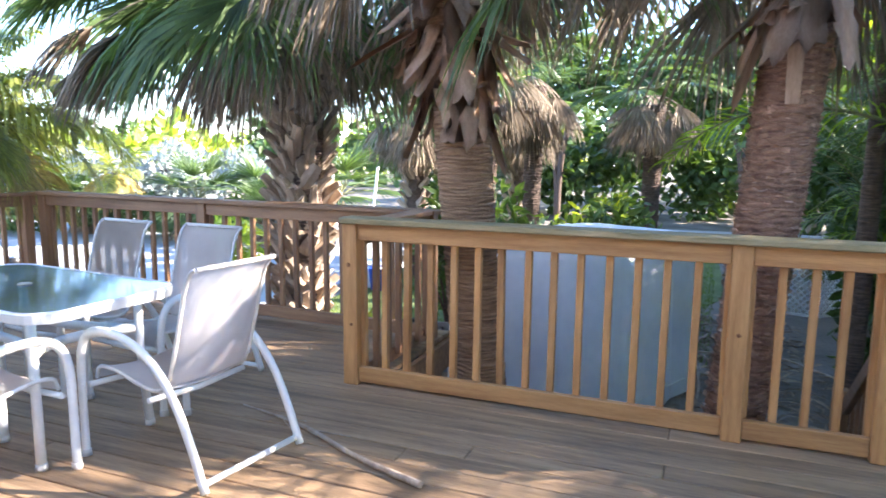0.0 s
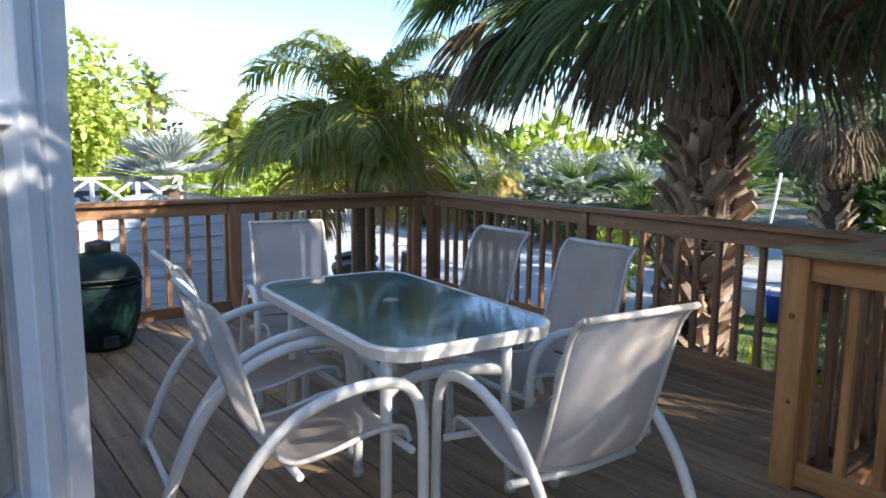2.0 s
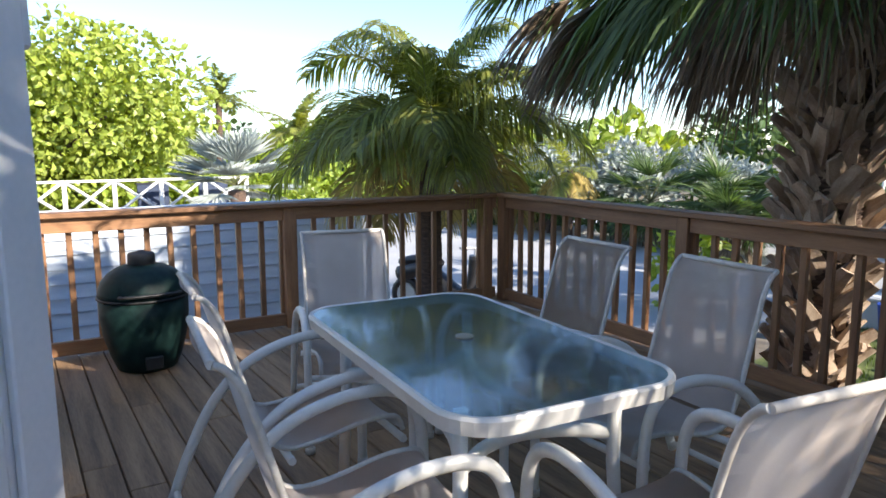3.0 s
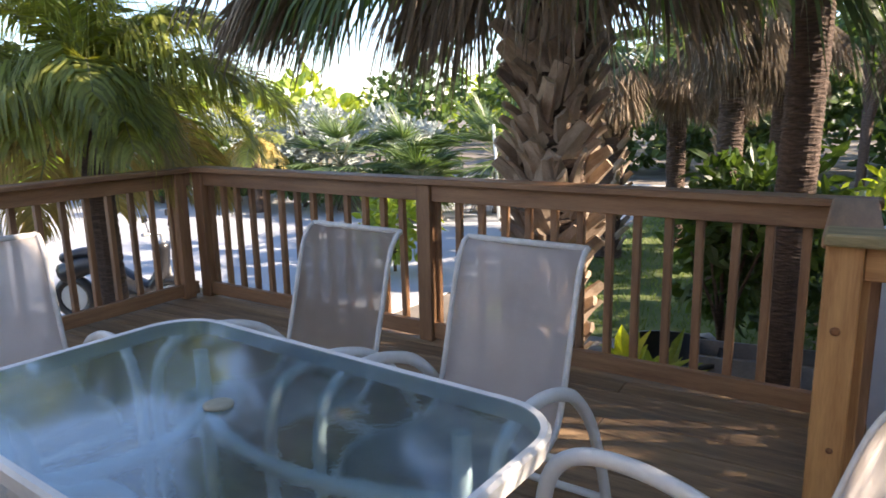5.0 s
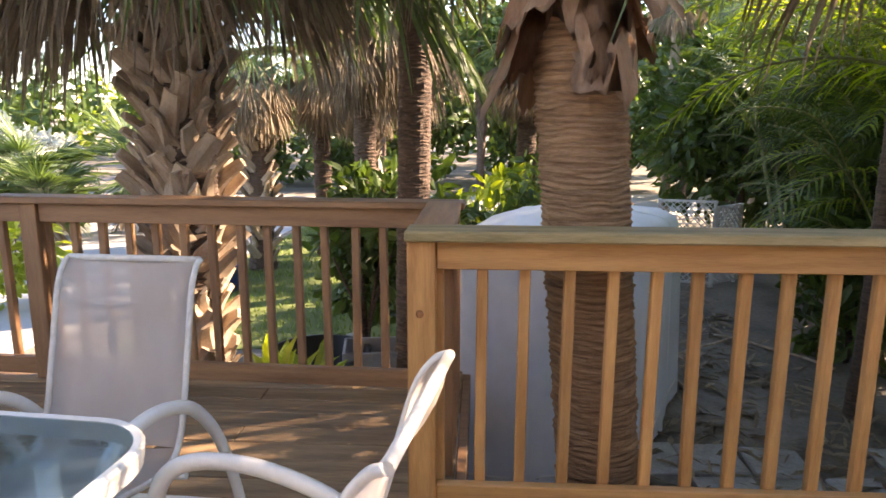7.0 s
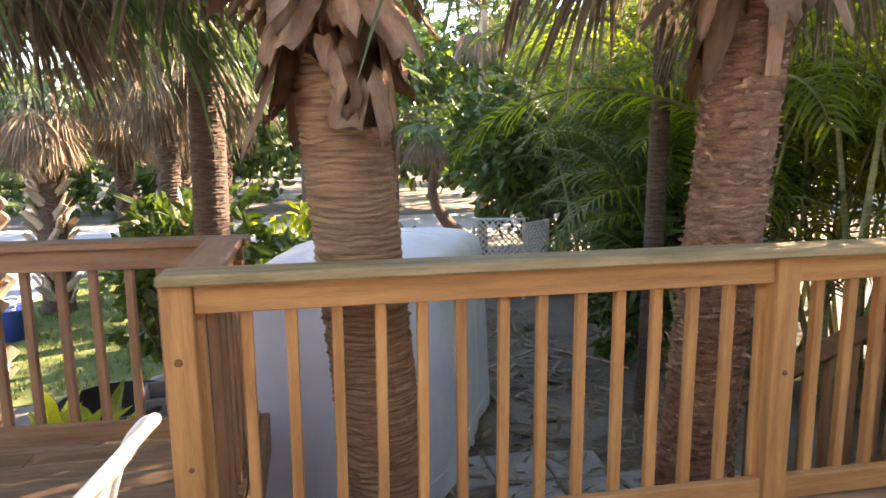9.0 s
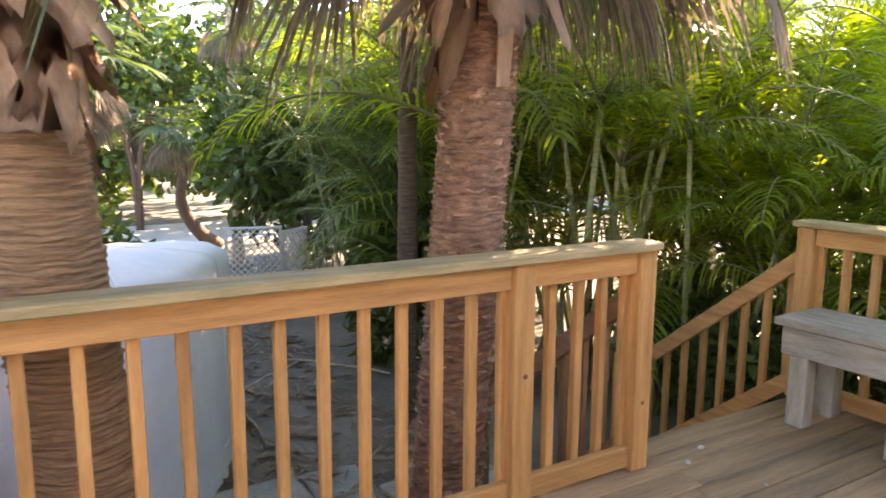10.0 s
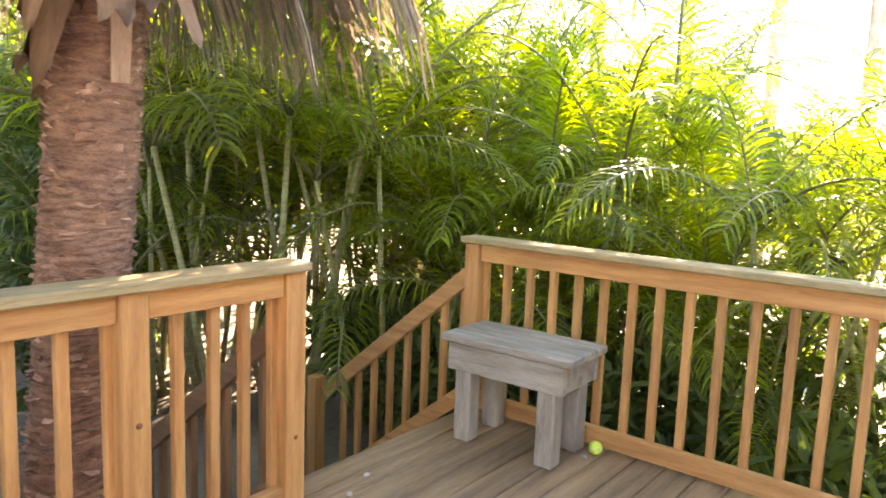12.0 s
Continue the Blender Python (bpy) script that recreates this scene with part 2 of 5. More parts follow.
def tube(bm, pts, r, n=8, flat=1.0, closed=False):
    """A round or flattened bar swept along pts; r may be a list."""
    pts = [Vector(p) for p in pts]
    rings = []
    side = None
    for i, p in enumerate(pts):
        a = pts[i - 1] if i or closed else p
        b = pts[(i + 1) % len(pts)] if i + 1 < len(pts) or closed else p
        d = (b - a).normalized()
        if side is None:
            side = d.cross(Vector((0, 0, 1)))
            if side.length < 0.1:
                side = d.cross(Vector((0, 1, 0)))
        side = (side - d * side.dot(d)).normalized()
        up = side.cross(d)
        ri = r[min(i, len(r) - 1)] if isinstance(r, (list, tuple)) else r
        rings.append([bm.verts.new(p + side * (math.cos(k * math.tau / n) * ri) + up * (math.sin(k * math.tau / n) * ri * flat)) for k in range(n)])
    pairs = list(zip(rings, rings[1:])) + ([(rings[-1], rings[0])] if closed else [])
    for q, w in pairs:
        for k in range(n):
            f = bm.faces.new((q[k], q[(k + 1) % n], w[(k + 1) % n], w[k]))
            f.smooth = True
    if not closed:
        bm.faces.new(rings[0][::-1])
        bm.faces.new(rings[-1])
    return bm


def spline(points, steps=6):
    """Catmull-Rom through the points."""
    p = [Vector(q) for q in points]
    p = [p[0] * 2 - p[1]] + p + [p[-1] * 2 - p[-2]]
    out = []
    for i in range(1, len(p) - 2):
        for s in range(steps):
            t = s / steps
            out.append(0.5 * (2 * p[i] + (p[i + 1] - p[i - 1]) * t + (2 * p[i - 1] - 5 * p[i] + 4 * p[i + 1] - p[i + 2]) * t * t
                              + (3 * p[i] - p[i - 1] - 3 * p[i + 1] + p[i + 2]) * t ** 3))
    return out + [p[-2]]


def lathe(bm, profile, n=32, centre=(0, 0), jitter=0.0, rng=None):
    rings = []
    for r, z in profile:
        rings.append([bm.verts.new((centre[0] + math.cos(k * math.tau / n) * (r + (rng.uniform(-jitter, jitter) if rng else 0)),
                                    centre[1] + math.sin(k * math.tau / n) * (r + (rng.uniform(-jitter, jitter) if rng else 0)), z)) for k in range(n)])
    for a, b in zip(rings, rings[1:]):
        for k in range(n):
            f = bm.faces.new((a[k], a[(k + 1) % n], b[(k + 1) % n], b[k]))
            f.smooth = True
    bm.faces.new(rings[0][::-1])
    bm.faces.new(rings[-1])
    return bm


def flap_mesh(seed, length, width, curl, material):
    """A torn papery leaf base: a thin curved sheet with ragged edges and a split tip, hanging along +z of its own frame."""
    rg = random.Random(seed)
    bm = bmesh.new()
    rows, cols = 9, 5
    grid = []
    twist = rg.uniform(-0.2, 0.2)
    for i in range(rows):
        t = i / (rows - 1)
        w = width * (0.8 + 0.3 * math.sin(t * 2.6)) * (1 - 0.2 * t) * rg.uniform(0.82, 1.1)
        row = []
        for k in range(cols):
            u = k / (cols - 1) * 2 - 1
            z = length * t + (rg.uniform(-0.09, 0.05) if i == rows - 1 else 0) * (1.4 if k % 2 else 0.4)
            x = u * w * 0.5 + rg.uniform(-0.006, 0.006)
            y = -curl * t * t + 0.035 * u * u * (1 - 0.5 * t) + math.sin(t * 5 + seed) * 0.008
            a = twist * t
            row.append(bm.verts.new((x * math.cos(a) - y * math.sin(a), x * math.sin(a) + y * math.cos(a), z)))
        grid.append(row)
    for a, b in zip(grid, grid[1:]):
        for k in range(cols - 1):
            f = bm.faces.new((a[k], a[k + 1], b[k + 1], b[k]))
            f.smooth = True
    bmesh.ops.solidify(bm, geom=bm.faces[:], thickness=0.008)
    me = bpy.data.meshes.new("leaf_base")
    bm.to_mesh(me)
    bm.free()
    me.materials.append(material)
    return me


class Sheaf:
    """Gathers many small strips and leaves into one mesh."""

    def __init__(self):
        self.v, self.f = [], []

    def strip(self, pts, widths, across):
        """A ribbon along pts, across: a vector or a list of vectors."""
        base = len(self.v)
        for i, p in enumerate(pts):
            a = across[i] if isinstance(across, list) else across
            w = widths[i] * 0.5
            self.v.append(tuple(p - a * w))
            self.v.append(tuple(p + a * w))
        for i in range(len(pts) - 1):
            k = base + 2 * i
            self.f.append((k, k + 1, k + 3, k + 2))

    def leaf(self, p, d, n, length, width, fold=0.15):
        """A pointed leaf of six corners, folded along its middle."""
        s = d.cross(n)
        if s.length < 1e-4:
            s = Vector((1, 0, 0))
        s.normalize()
        n = s.cross(d)
        base = len(self.v)
        for q in (p, p + d * length * 0.35 + s * width * 0.5 + n * fold * width, p + d * length * 0.75 + s * width * 0.36 + n * fold * width * 0.6,
                  p + d * length - n * length * 0.08, p + d * length * 0.75 - s * width * 0.36 + n * fold * width * 0.6,
                  p + d * length * 0.35 - s * width * 0.5 + n * fold * width, p + d * length * 0.55):
            self.v.append(tuple(q))
        b = base
        self.f += [(b, b + 1, b + 6), (b + 1, b + 2, b + 6), (b + 2, b + 3, b + 6), (b + 3, b + 4, b + 6), (b + 4, b + 5, b + 6), (b + 5, b, b + 6)]

    def ob(self, name, material, parent=None, label=""):
        me = bpy.data.meshes.new(name)
        me.from_pydata(self.v, [], self.f)
        me.materials.append(material)
        o = new(name, me)
        if parent is not None:
            o.parent = parent
        if label:
            o["label"] = label
        return o


def rand_dir(rng, zmin=-1.0):
    while True:
        d = Vector((rng.gauss(0, 1), rng.gauss(0, 1), rng.gauss(0, 1)))
        if d.length > 0.1:
            d.normalize()
            if d.z >= zmin:
                return d


def fan_frond(sh, stems, o, az, el, petiole, R, rng, segs=34, hang=0.7, spread=2.3, width=0.032):
    """A palmate frond: a stalk that bows down and a fan of narrow folded blades with drooping tips."""
    d = Vector((math.cos(az) * math.cos(el), math.sin(az) * math.cos(el), math.sin(el)))
    pts = []
    p, q = o.copy(), d.copy()
    for i in range(6):
        pts.append(p.copy())
        q = (q + Vector((0, 0, -hang * 0.13))).normalized()
        p = p + q * petiole / 5
    stems.append((pts, 0.012))
    hub = pts[-1]
    side = q.cross(Vector((0, 0, 1)))
    side = side.normalized() if side.length > 0.05 else Vector((1, 0, 0))
    up = side.cross(q).normalized()
    for k in range(segs):
        a = (k / (segs - 1) - 0.5) * spread + rng.uniform(-0.03, 0.03)
        v = (q * math.cos(a) + side * math.sin(a)).normalized()
        L = R * (0.75 + 0.25 * math.cos(a * 0.8)) * rng.uniform(0.85, 1.1)
        pt, dv, line, ac = hub.copy(), v.copy(), [], []
        for i in range(5):
            line.append(pt.copy())
            cr = dv.cross(up)
            cr = cr.normalized() if cr.length > 0.05 else side
            ac.append((cr * 0.8 + up * (0.6 if k % 2 else -0.6)).normalized())
            pt = pt + dv * L / 4
            dv = (dv + Vector((rng.uniform(-.05, .05), rng.uniform(-.05, .05), -hang * (0.10 + 0.22 * i)))).normalized()
        sh.strip(line, [width * 0.35, width, width * 0.9, width * 0.55, 0.003], ac)


def feather_frond(sh, stems, o, az, el, L, rng, leaflets=46, leaf=0.35, droop=1.0, width=0.03, hangleaf=0.5, loose=0.1, taper=0.0):
    """A pinnate frond: an arching rib with two rows of leaflets."""
    d = Vector((math.cos(az) * math.cos(el), math.sin(az) * math.cos(el), math.sin(el)))
    n = 12
    pts, p, q = [], o.copy(), d.copy()
    for i in range(n + 1):
        pts.append(p.copy())
        p = p + q * L / n
        q = (q + Vector((0, 0, -droop * 0.02 * (1 + i * 0.32)))).normalized()
    stems.append((pts, 0.009 * max(1.0, L)))
    twist = rng.uniform(-0.4, 0.4)
    for k in range(leaflets):
        t = 0.12 + 0.88 * (k / (leaflets - 1))
        i = min(n - 1, int(t * n))
        f = t * n - i
        b = pts[i].lerp(pts[i + 1], f)
        tg = (pts[i + 1] - pts[i]).normalized()
        sd = tg.cross(Vector((0, 0, 1)))
        sd = sd.normalized() if sd.length > 0.05 else Vector((1, 0, 0))
        up = sd.cross(tg)
        sd = (sd * math.cos(twist) + up * math.sin(twist)).normalized()
        ll = leaf * max(taper, math.sin(min(1, t * 1.02) * math.pi * 0.8 + 0.35)) * rng.uniform(0.85, 1.1)
        for s in (-1, 1):
            dv = (sd * s * 0.85 + tg * (0.45 + 0.5 * t) + up * 0.15 + rand_dir(rng) * loose * 1.6).normalized()
            g = Vector((0, 0, -hangleaf))
            ac = (tg - dv * tg.dot(dv)).normalized()
            d2 = (dv + g * 0.55 + Vector((rng.uniform(-loose, loose), rng.uniform(-loose, loose), 0))).normalized()
            d3 = (d2 + g * 0.9).normalized()
            p1 = b + dv * ll * 0.34
            p2 = p1 + d2 * ll * 0.34
            sh.strip([b, p1, p2, p2 + d3 * ll * 0.34], [width * 0.6, width, width * 0.7, 0.003], ac)


def stems_part(stems, name, material, parent, n=5):
    bm = bmesh.new()
    for pts, r in stems:
        tube(bm, pts, [r * (1 - 0.65 * i / (len(pts) - 1)) for i in range(len(pts))], n)
    return part(name, bm, material, parent)


def leaf_cloud(sh, centre, radii, count, size, rng, lobes=9, shell=0.35, zmin=-0.6, elong=1.6):
    """Leaves gathered in uneven lobes round a centre."""
    c = Vector(centre)
    ls = []
    for i in range(lobes):
        d = rand_dir(rng, zmin)
        ls.append((c + Vector((d.x * radii[0], d.y * radii[1], d.z * radii[2])) * rng.uniform(0.35, 0.75), rng.uniform(0.35, 0.6)))
    for i in range(count):
        lc, lr = ls[i % lobes]
        d = rand_dir(rng)
        r = 1 - shell * rng.random() ** 1.5
        p = lc + Vector((d.x * radii[0], d.y * radii[1], d.z * radii[2])) * lr * r
        a = (d + rand_dir(rng) * 0.9 + Vector((0, 0, -0.15))).normalized()
        sh.leaf(p, a, (d + rand_dir(rng) * 0.6).normalized(), size * elong * rng.uniform(0.7, 1.25), size * rng.uniform(0.7, 1.2))


def rough_trunk(centre_low, centre_high, r0, r1, rng, ring=0.035, jit=0.012, n=28):
    """A leaning trunk with ringed, uneven bark."""
    bm = bmesh.new()
    a, b = Vector(centre_low), Vector(centre_high)
    L = (b - a).length
    m = max(8, int(L / ring * 2))
    rings = []
    ph = rng.uniform(0, 9)
    for i in range(m + 1):
        t = i / m
        c = a.lerp(b, t)
        r = r0 + (r1 - r0) * t + (jit if i % 2 else -jit * 0.4) * (0.4 + 0.9 * abs(noise.noise(Vector((i * 0.37, ph, 1)))))
        if t < 0.12:
            r += (0.12 - t) * r0 * 2.2
        rings.append([bm.verts.new((c.x + math.cos(k * math.tau / n) * (r + noise.noise(Vector((k * 0.9, i * 0.35, ph))) * jit * 1.6),
                                    c.y + math.sin(k * math.tau / n) * (r + noise.noise(Vector((k * 0.9, i * 0.35, ph + 3))) * jit * 1.6),
                                    c.z + noise.noise(Vector((math.cos(k * math.tau / n) * 1.6, math.sin(k * math.tau / n) * 1.6, i * 0.23 + ph))) * ring * 0.9)) for k in range(n)])
    for p, q in zip(rings, rings[1:]):
        for k in range(n):
            bm.faces.new((p[k], p[(k + 1) % n], q[(k + 1) % n], q[k]))
    bm.faces.new(rings[0][::-1])
    bm.faces.new(rings[-1])
    return bm


def boot_mesh(name, length, width, thick, curl, tip, material):
    """A split leaf base: a thick tapering scale that curls away from the trunk, notched at its tip."""
    bm = bmesh.new()
    rows = []
    for i in range(5):
        t = i / 4
        w = width * (1 - (1 - tip) * t)
        z = length * t
        y = -curl * t * t
        th = thick * (1 - 0.6 * t)
        rows.append([bm.verts.new((x * w * 0.5, y + off, z)) for x, off in ((-1, 0.25 * th), (0, -0.35 * th), (1, 0.25 * th), (1, th * 1.1), (0, th), (-1, th * 1.1))])
    for a, b in zip(rows, rows[1:]):
        for k in range(6):
            bm.faces.new((a[k], a[(k + 1) % 6], b[(k + 1) % 6], b[k]))
    bm.faces.new(rows[0][::-1])
    bm.faces.new(rows[-1])
    bmesh.ops.recalc_face_normals(bm, faces=bm.faces)
    me = bpy.data.meshes.new(name)
    bm.to_mesh(me)
    bm.free()
    me.materials.append(material)
    return me

# ---- ground and the land around ----
GZ = -0.9
rng = random.Random(4)
bm = bmesh.new()
bmesh.ops.create_grid(bm, x_segments=60, y_segments=60, size=600)
link("ground", bm, GROUND)
ground = bpy.data.objects["ground"]
ground.location = (0, 0, GZ)
tagged(ground, "sandy ground with dry leaf litter", "ground", kind="structure")


def sheet(name, outline, z, material, label, category):
    bm = bmesh.new()
    top = [bm.verts.new((x, y, z)) for x, y in outline]
    low = [bm.verts.new((x, y, GZ - 0.02)) for x, y in outline]
    bm.faces.new(top)
    for i in range(len(top)):
        j = (i + 1) % len(top)
        bm.faces.new((top[j], top[i], low[i], low[j]))
    bmesh.ops.recalc_face_normals(bm, faces=bm.faces)
    ob = link(name, bm, material)
    return tagged(ob, label, category, kind="structure")


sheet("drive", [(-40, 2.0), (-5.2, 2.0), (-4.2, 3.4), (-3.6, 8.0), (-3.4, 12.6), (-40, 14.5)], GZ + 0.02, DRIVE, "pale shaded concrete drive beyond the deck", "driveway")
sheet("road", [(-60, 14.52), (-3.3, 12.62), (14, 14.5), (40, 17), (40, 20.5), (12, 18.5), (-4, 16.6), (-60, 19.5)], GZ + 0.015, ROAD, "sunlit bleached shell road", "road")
sheet("lawn", [(-3.3, 3.9), (0.9, 4.6), (2.2, 8.0), (2.0, 13.2), (-3.3, 12.58), (-3.5, 8)], GZ + 0.008, LAWN, "thin lawn between drive and palms", "lawn")

# ---- deck: boards, edge boards, steps ----
deck = thing("floor", "worn brown wooden deck floor of long boards", "deck", kind="structure")
bm = bmesh.new()
for x0, x1, y0, y1 in ((-4.24, 4.3, -5.0, -4.96), (-4.24, -4.20, -4.96, 1.39), (-4.20, 0.19, 1.35, 1.39), (0.15, 0.19, 0.24, 1.35), (0.19, 4.3, 0.2, 0.24), (4.26, 4.3, -4.96, 0.2)):
    box(bm, x0, x1, y0, y1, -0.24, -0.036, 0.003)
for y in (-4.2, -3.2, -2.2, -1.2, -0.2):
    box(bm, -4.18, 4.25, y - 0.02, y + 0.02, -0.24, -0.05, 0)
for x, y in ((-4.1, 1.25), (-2, 1.25), (0.05, 1.25), (0.05, 0.1), (1.4, 0.1), (2.75, 0.1), (4.15, 0.1), (4.15, -2), (-4.1, -2)):
    box(bm, x - 0.05, x + 0.05, y - 0.05, y + 0.05, GZ - 0.1, -0.24, 0)
part("deck_frame", bm, WOOD_FAR_X, deck)


def plank(x0, x1, y0, w):
    ob = part("plank", one_box(0, x1 - x0, 0, w, -0.034, rng.uniform(-0.0015, 0.0015), 0.004), PLANK, deck)
    ob.location = (x0, y0, 0)


pitch = 0.142
y = 1.35 - pitch
while y > -4.95:
    hi = 0.15 if y > 0.16 else 4.26
    x = -4.20
    cut = rng.uniform(1.2, 3.6)
    while x < hi - 0.01:
        e = min(hi, x + cut)
        if hi - e < 0.6:
            e = hi
        plank(x, e - 0.003, y, pitch - 0.006)
        x, cut = e, 3.6
    y -= pitch

steps = thing("steps", "wooden steps going down from the deck", "stairs", kind="structure")
for i in range(1, 5):
    for j in range(2):
        part("tread", one_box(2.86, 4.05, 0.245 + (i - 1) * 0.24 + j * 0.125, 0.245 + (i - 1) * 0.24 + j * 0.125 + 0.118, -0.18 * i - 0.036, -0.18 * i, 0.004), PLANK, steps)
for x in (2.84, 4.07):
    bm = bmesh.new()
    prof = [(0.245, -0.05), (0.245, -0.32), (1.05, GZ), (1.2, GZ), (1.2, -0.8)]
    a = [bm.verts.new((x - 0.02, p, q)) for p, q in prof]
    b = [bm.verts.new((x + 0.02, p, q)) for p, q in prof]
    bm.faces.new(a)
    bm.faces.new(b[::-1])
    for i in range(len(prof)):
        bm.faces.new((a[(i + 1) % 5], a[i], b[i], b[(i + 1) % 5]))
    bmesh.ops.recalc_face_normals(bm, faces=bm.faces)
    part("stringer", bm, WOOD_FAR_Y, steps)


# ---- railings ----
def baluster_mesh(name, length, material):
    me = bpy.data.meshes.new(name)
    b = one_box(-0.018, 0.018, -0.018, 0.018, 0, length, 0.003)
    b.to_mesh(me)
    b.free()
    me.materials.append(material)
    return me


def railing(a, b, h, posts, mats, label, count, cap_in=0.03, cap_w=0.145, ends=(0.0, 0.0), group="deck railings", knots=()):
    """A railing from a to b (floor points on the deck side's post face): posts at shares of the length, two-by-four
    rails on edge, square balusters between them and a flat cap."""
    w_post, w_long, w_cap = mats
    a, b = Vector((*a, 0)), Vector((*b, 0))
    L = (b - a).length
    ang = math.degrees(math.atan2(b.y - a.y, b.x - a.x))
    r = thing("deck_railing", label, "railing", group, m=pose(a.x, a.y, 0, rz=ang))
    for s in posts:
        post = part("post", one_box(s - 0.045, s + 0.045, 0, 0.09, 0.002, h - 0.036, 0.004), w_post, r)
        for kx, kz, ks in knots:
            if abs(kx - s) < 0.045:
                kn = part("knot", lathe(bmesh.new(), [(0.001, 0.0), (0.013 * ks, 0.0), (0.012 * ks, 0.0025), (0.006 * ks, 0.004), (0.001, 0.0035)], 14), KNOT, post, "dark knot in the wood")
                kn.matrix_basis = pose(kx, 0.0, kz, rx=90)
    cuts = sorted(posts)
    spans = [(p + 0.045, q - 0.045) for p, q in zip(cuts, cuts[1:])]
    if cuts[0] > 0.08:
        spans.insert(0, (0, cuts[0] - 0.045))
    if cuts[-1] < L - 0.08:
        spans.append((cuts[-1] + 0.045, L))
    me = baluster_mesh("baluster", h - 0.105, w_post)
    for p, q in spans:
        part("top_rail", one_box(p + 0.002, q - 0.002, 0.018, 0.056, h - 0.128, h - 0.037, 0.003), w_long, r)
        part("bottom_rail", one_box(p + 0.002, q - 0.002, 0.018, 0.056, 0.02, 0.108, 0.003), w_long, r)
        n = max(2, round((q - p) / count) + 1)
        for i in range(n):
            if q - p > 0.2:
                s = p + 0.005 + (q - p - 0.01) * i / (n - 1)
                share("baluster", me, r, pose(s + rng.uniform(-.004, .004), 0.076, 0.06, rng.uniform(-.3, .3), rng.uniform(-.4, .4), rng.uniform(-2, 2)))
    part("cap_rail", one_box(-ends[0], L + ends[1], -cap_in, cap_w - cap_in, h - 0.034, h, 0.006), w_cap, r)
    return r


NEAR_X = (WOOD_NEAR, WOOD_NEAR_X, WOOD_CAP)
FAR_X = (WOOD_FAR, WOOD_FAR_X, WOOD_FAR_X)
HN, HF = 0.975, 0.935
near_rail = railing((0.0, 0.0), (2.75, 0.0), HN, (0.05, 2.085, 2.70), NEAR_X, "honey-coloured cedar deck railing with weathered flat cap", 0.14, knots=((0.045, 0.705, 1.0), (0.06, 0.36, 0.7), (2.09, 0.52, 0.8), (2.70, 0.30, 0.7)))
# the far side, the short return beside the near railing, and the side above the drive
railing((-3.95, 1.19), (0.06, 1.02), HF, (0.045, 1.98), FAR_X, "dark wooden deck railing above the drive", 0.141, ends=(0.0, 0.10))
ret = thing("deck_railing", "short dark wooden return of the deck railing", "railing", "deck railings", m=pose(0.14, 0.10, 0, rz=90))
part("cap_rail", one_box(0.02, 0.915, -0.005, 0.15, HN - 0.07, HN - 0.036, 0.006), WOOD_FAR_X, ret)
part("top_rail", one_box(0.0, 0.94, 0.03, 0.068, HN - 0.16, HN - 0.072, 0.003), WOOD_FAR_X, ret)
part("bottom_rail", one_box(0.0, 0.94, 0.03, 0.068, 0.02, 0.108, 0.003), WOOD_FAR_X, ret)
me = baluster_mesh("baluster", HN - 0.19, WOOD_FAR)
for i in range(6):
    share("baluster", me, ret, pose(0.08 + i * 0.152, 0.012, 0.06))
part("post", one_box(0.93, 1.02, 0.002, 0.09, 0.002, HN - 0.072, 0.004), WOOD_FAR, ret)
railing((-4.05, -2.33), (-3.95, 1.19), HF - 0.004, (0.06, 1.68, 3.43), (WOOD_FAR, WOOD_FAR_X, WOOD_FAR_X), "dark wooden side railing of the deck", 0.148)
railing((4.04, 0.25), (4.04, -4.96), HN - 0.01, (0.06, 2.25, 4.3), NEAR_X, "honey-coloured cedar side railing behind the bench", 0.141)


def stair_rail(x, y0, z0, slope, length, material, label):
    r = thing("stair_railing", label, "railing", "stair railings")
    bm = bmesh.new()
    tilt = -math.degrees(math.atan(slope))
    box(bm, -0.019, 0.019, 0, length / math.cos(math.atan(slope)), -0.09, 0, 0.003, pose(x, y0, z0, rx=tilt))
    part("hand_rail", bm, material[1], r)
    bm = bmesh.new()
    box(bm, -0.019, 0.019, 0, length / math.cos(math.atan(slope)), -0.09, 0, 0.003, pose(x, y0, z0 - 0.68, rx=tilt))
    part("lower_rail", bm, material[1], r)
    me = baluster_mesh("baluster", 0.68, material[0])
    n = int(length / 0.14)
    for i in range(n):
        yy = y0 + 0.1 + i * 0.14
        share("baluster", me, r, pose(x + 0.036, yy, z0 - slope * (yy - y0) - 0.74))
    part("post", one_box(x - 0.065, x + 0.025, y0 + length, y0 + length + 0.09, GZ, z0 - slope * length + 0.06, 0.004), material[0], r)
    return r


stair_rail(4.12, 0.21, 0.84, 0.82, 1.25, (WOOD_NEAR, WOOD_NEAR_Y), "sloping cedar railing beside the steps")
# darker wood colour stands in for the shade on this railing
stair_rail(2.785, 0.12, 0.80, 0.76, 1.30, (WOOD_FAR, WOOD_FAR_Y), "sloping railing beside the steps, shade put into its darker wood colour")

# ---- house corner ----
C0, C1 = Vector((-0.77, -2.35, 0)), Vector((1.45, -4.25, 0))
house = thing("wall_house", "white painted house wall with corner boards", "house", kind="structure")
ang = math.degrees(math.atan2(C1.y - C0.y, C1.x - C0.x))
LW = (C1 - C0).length
hm = pose(C0.x, C0.y, 0, rz=ang)


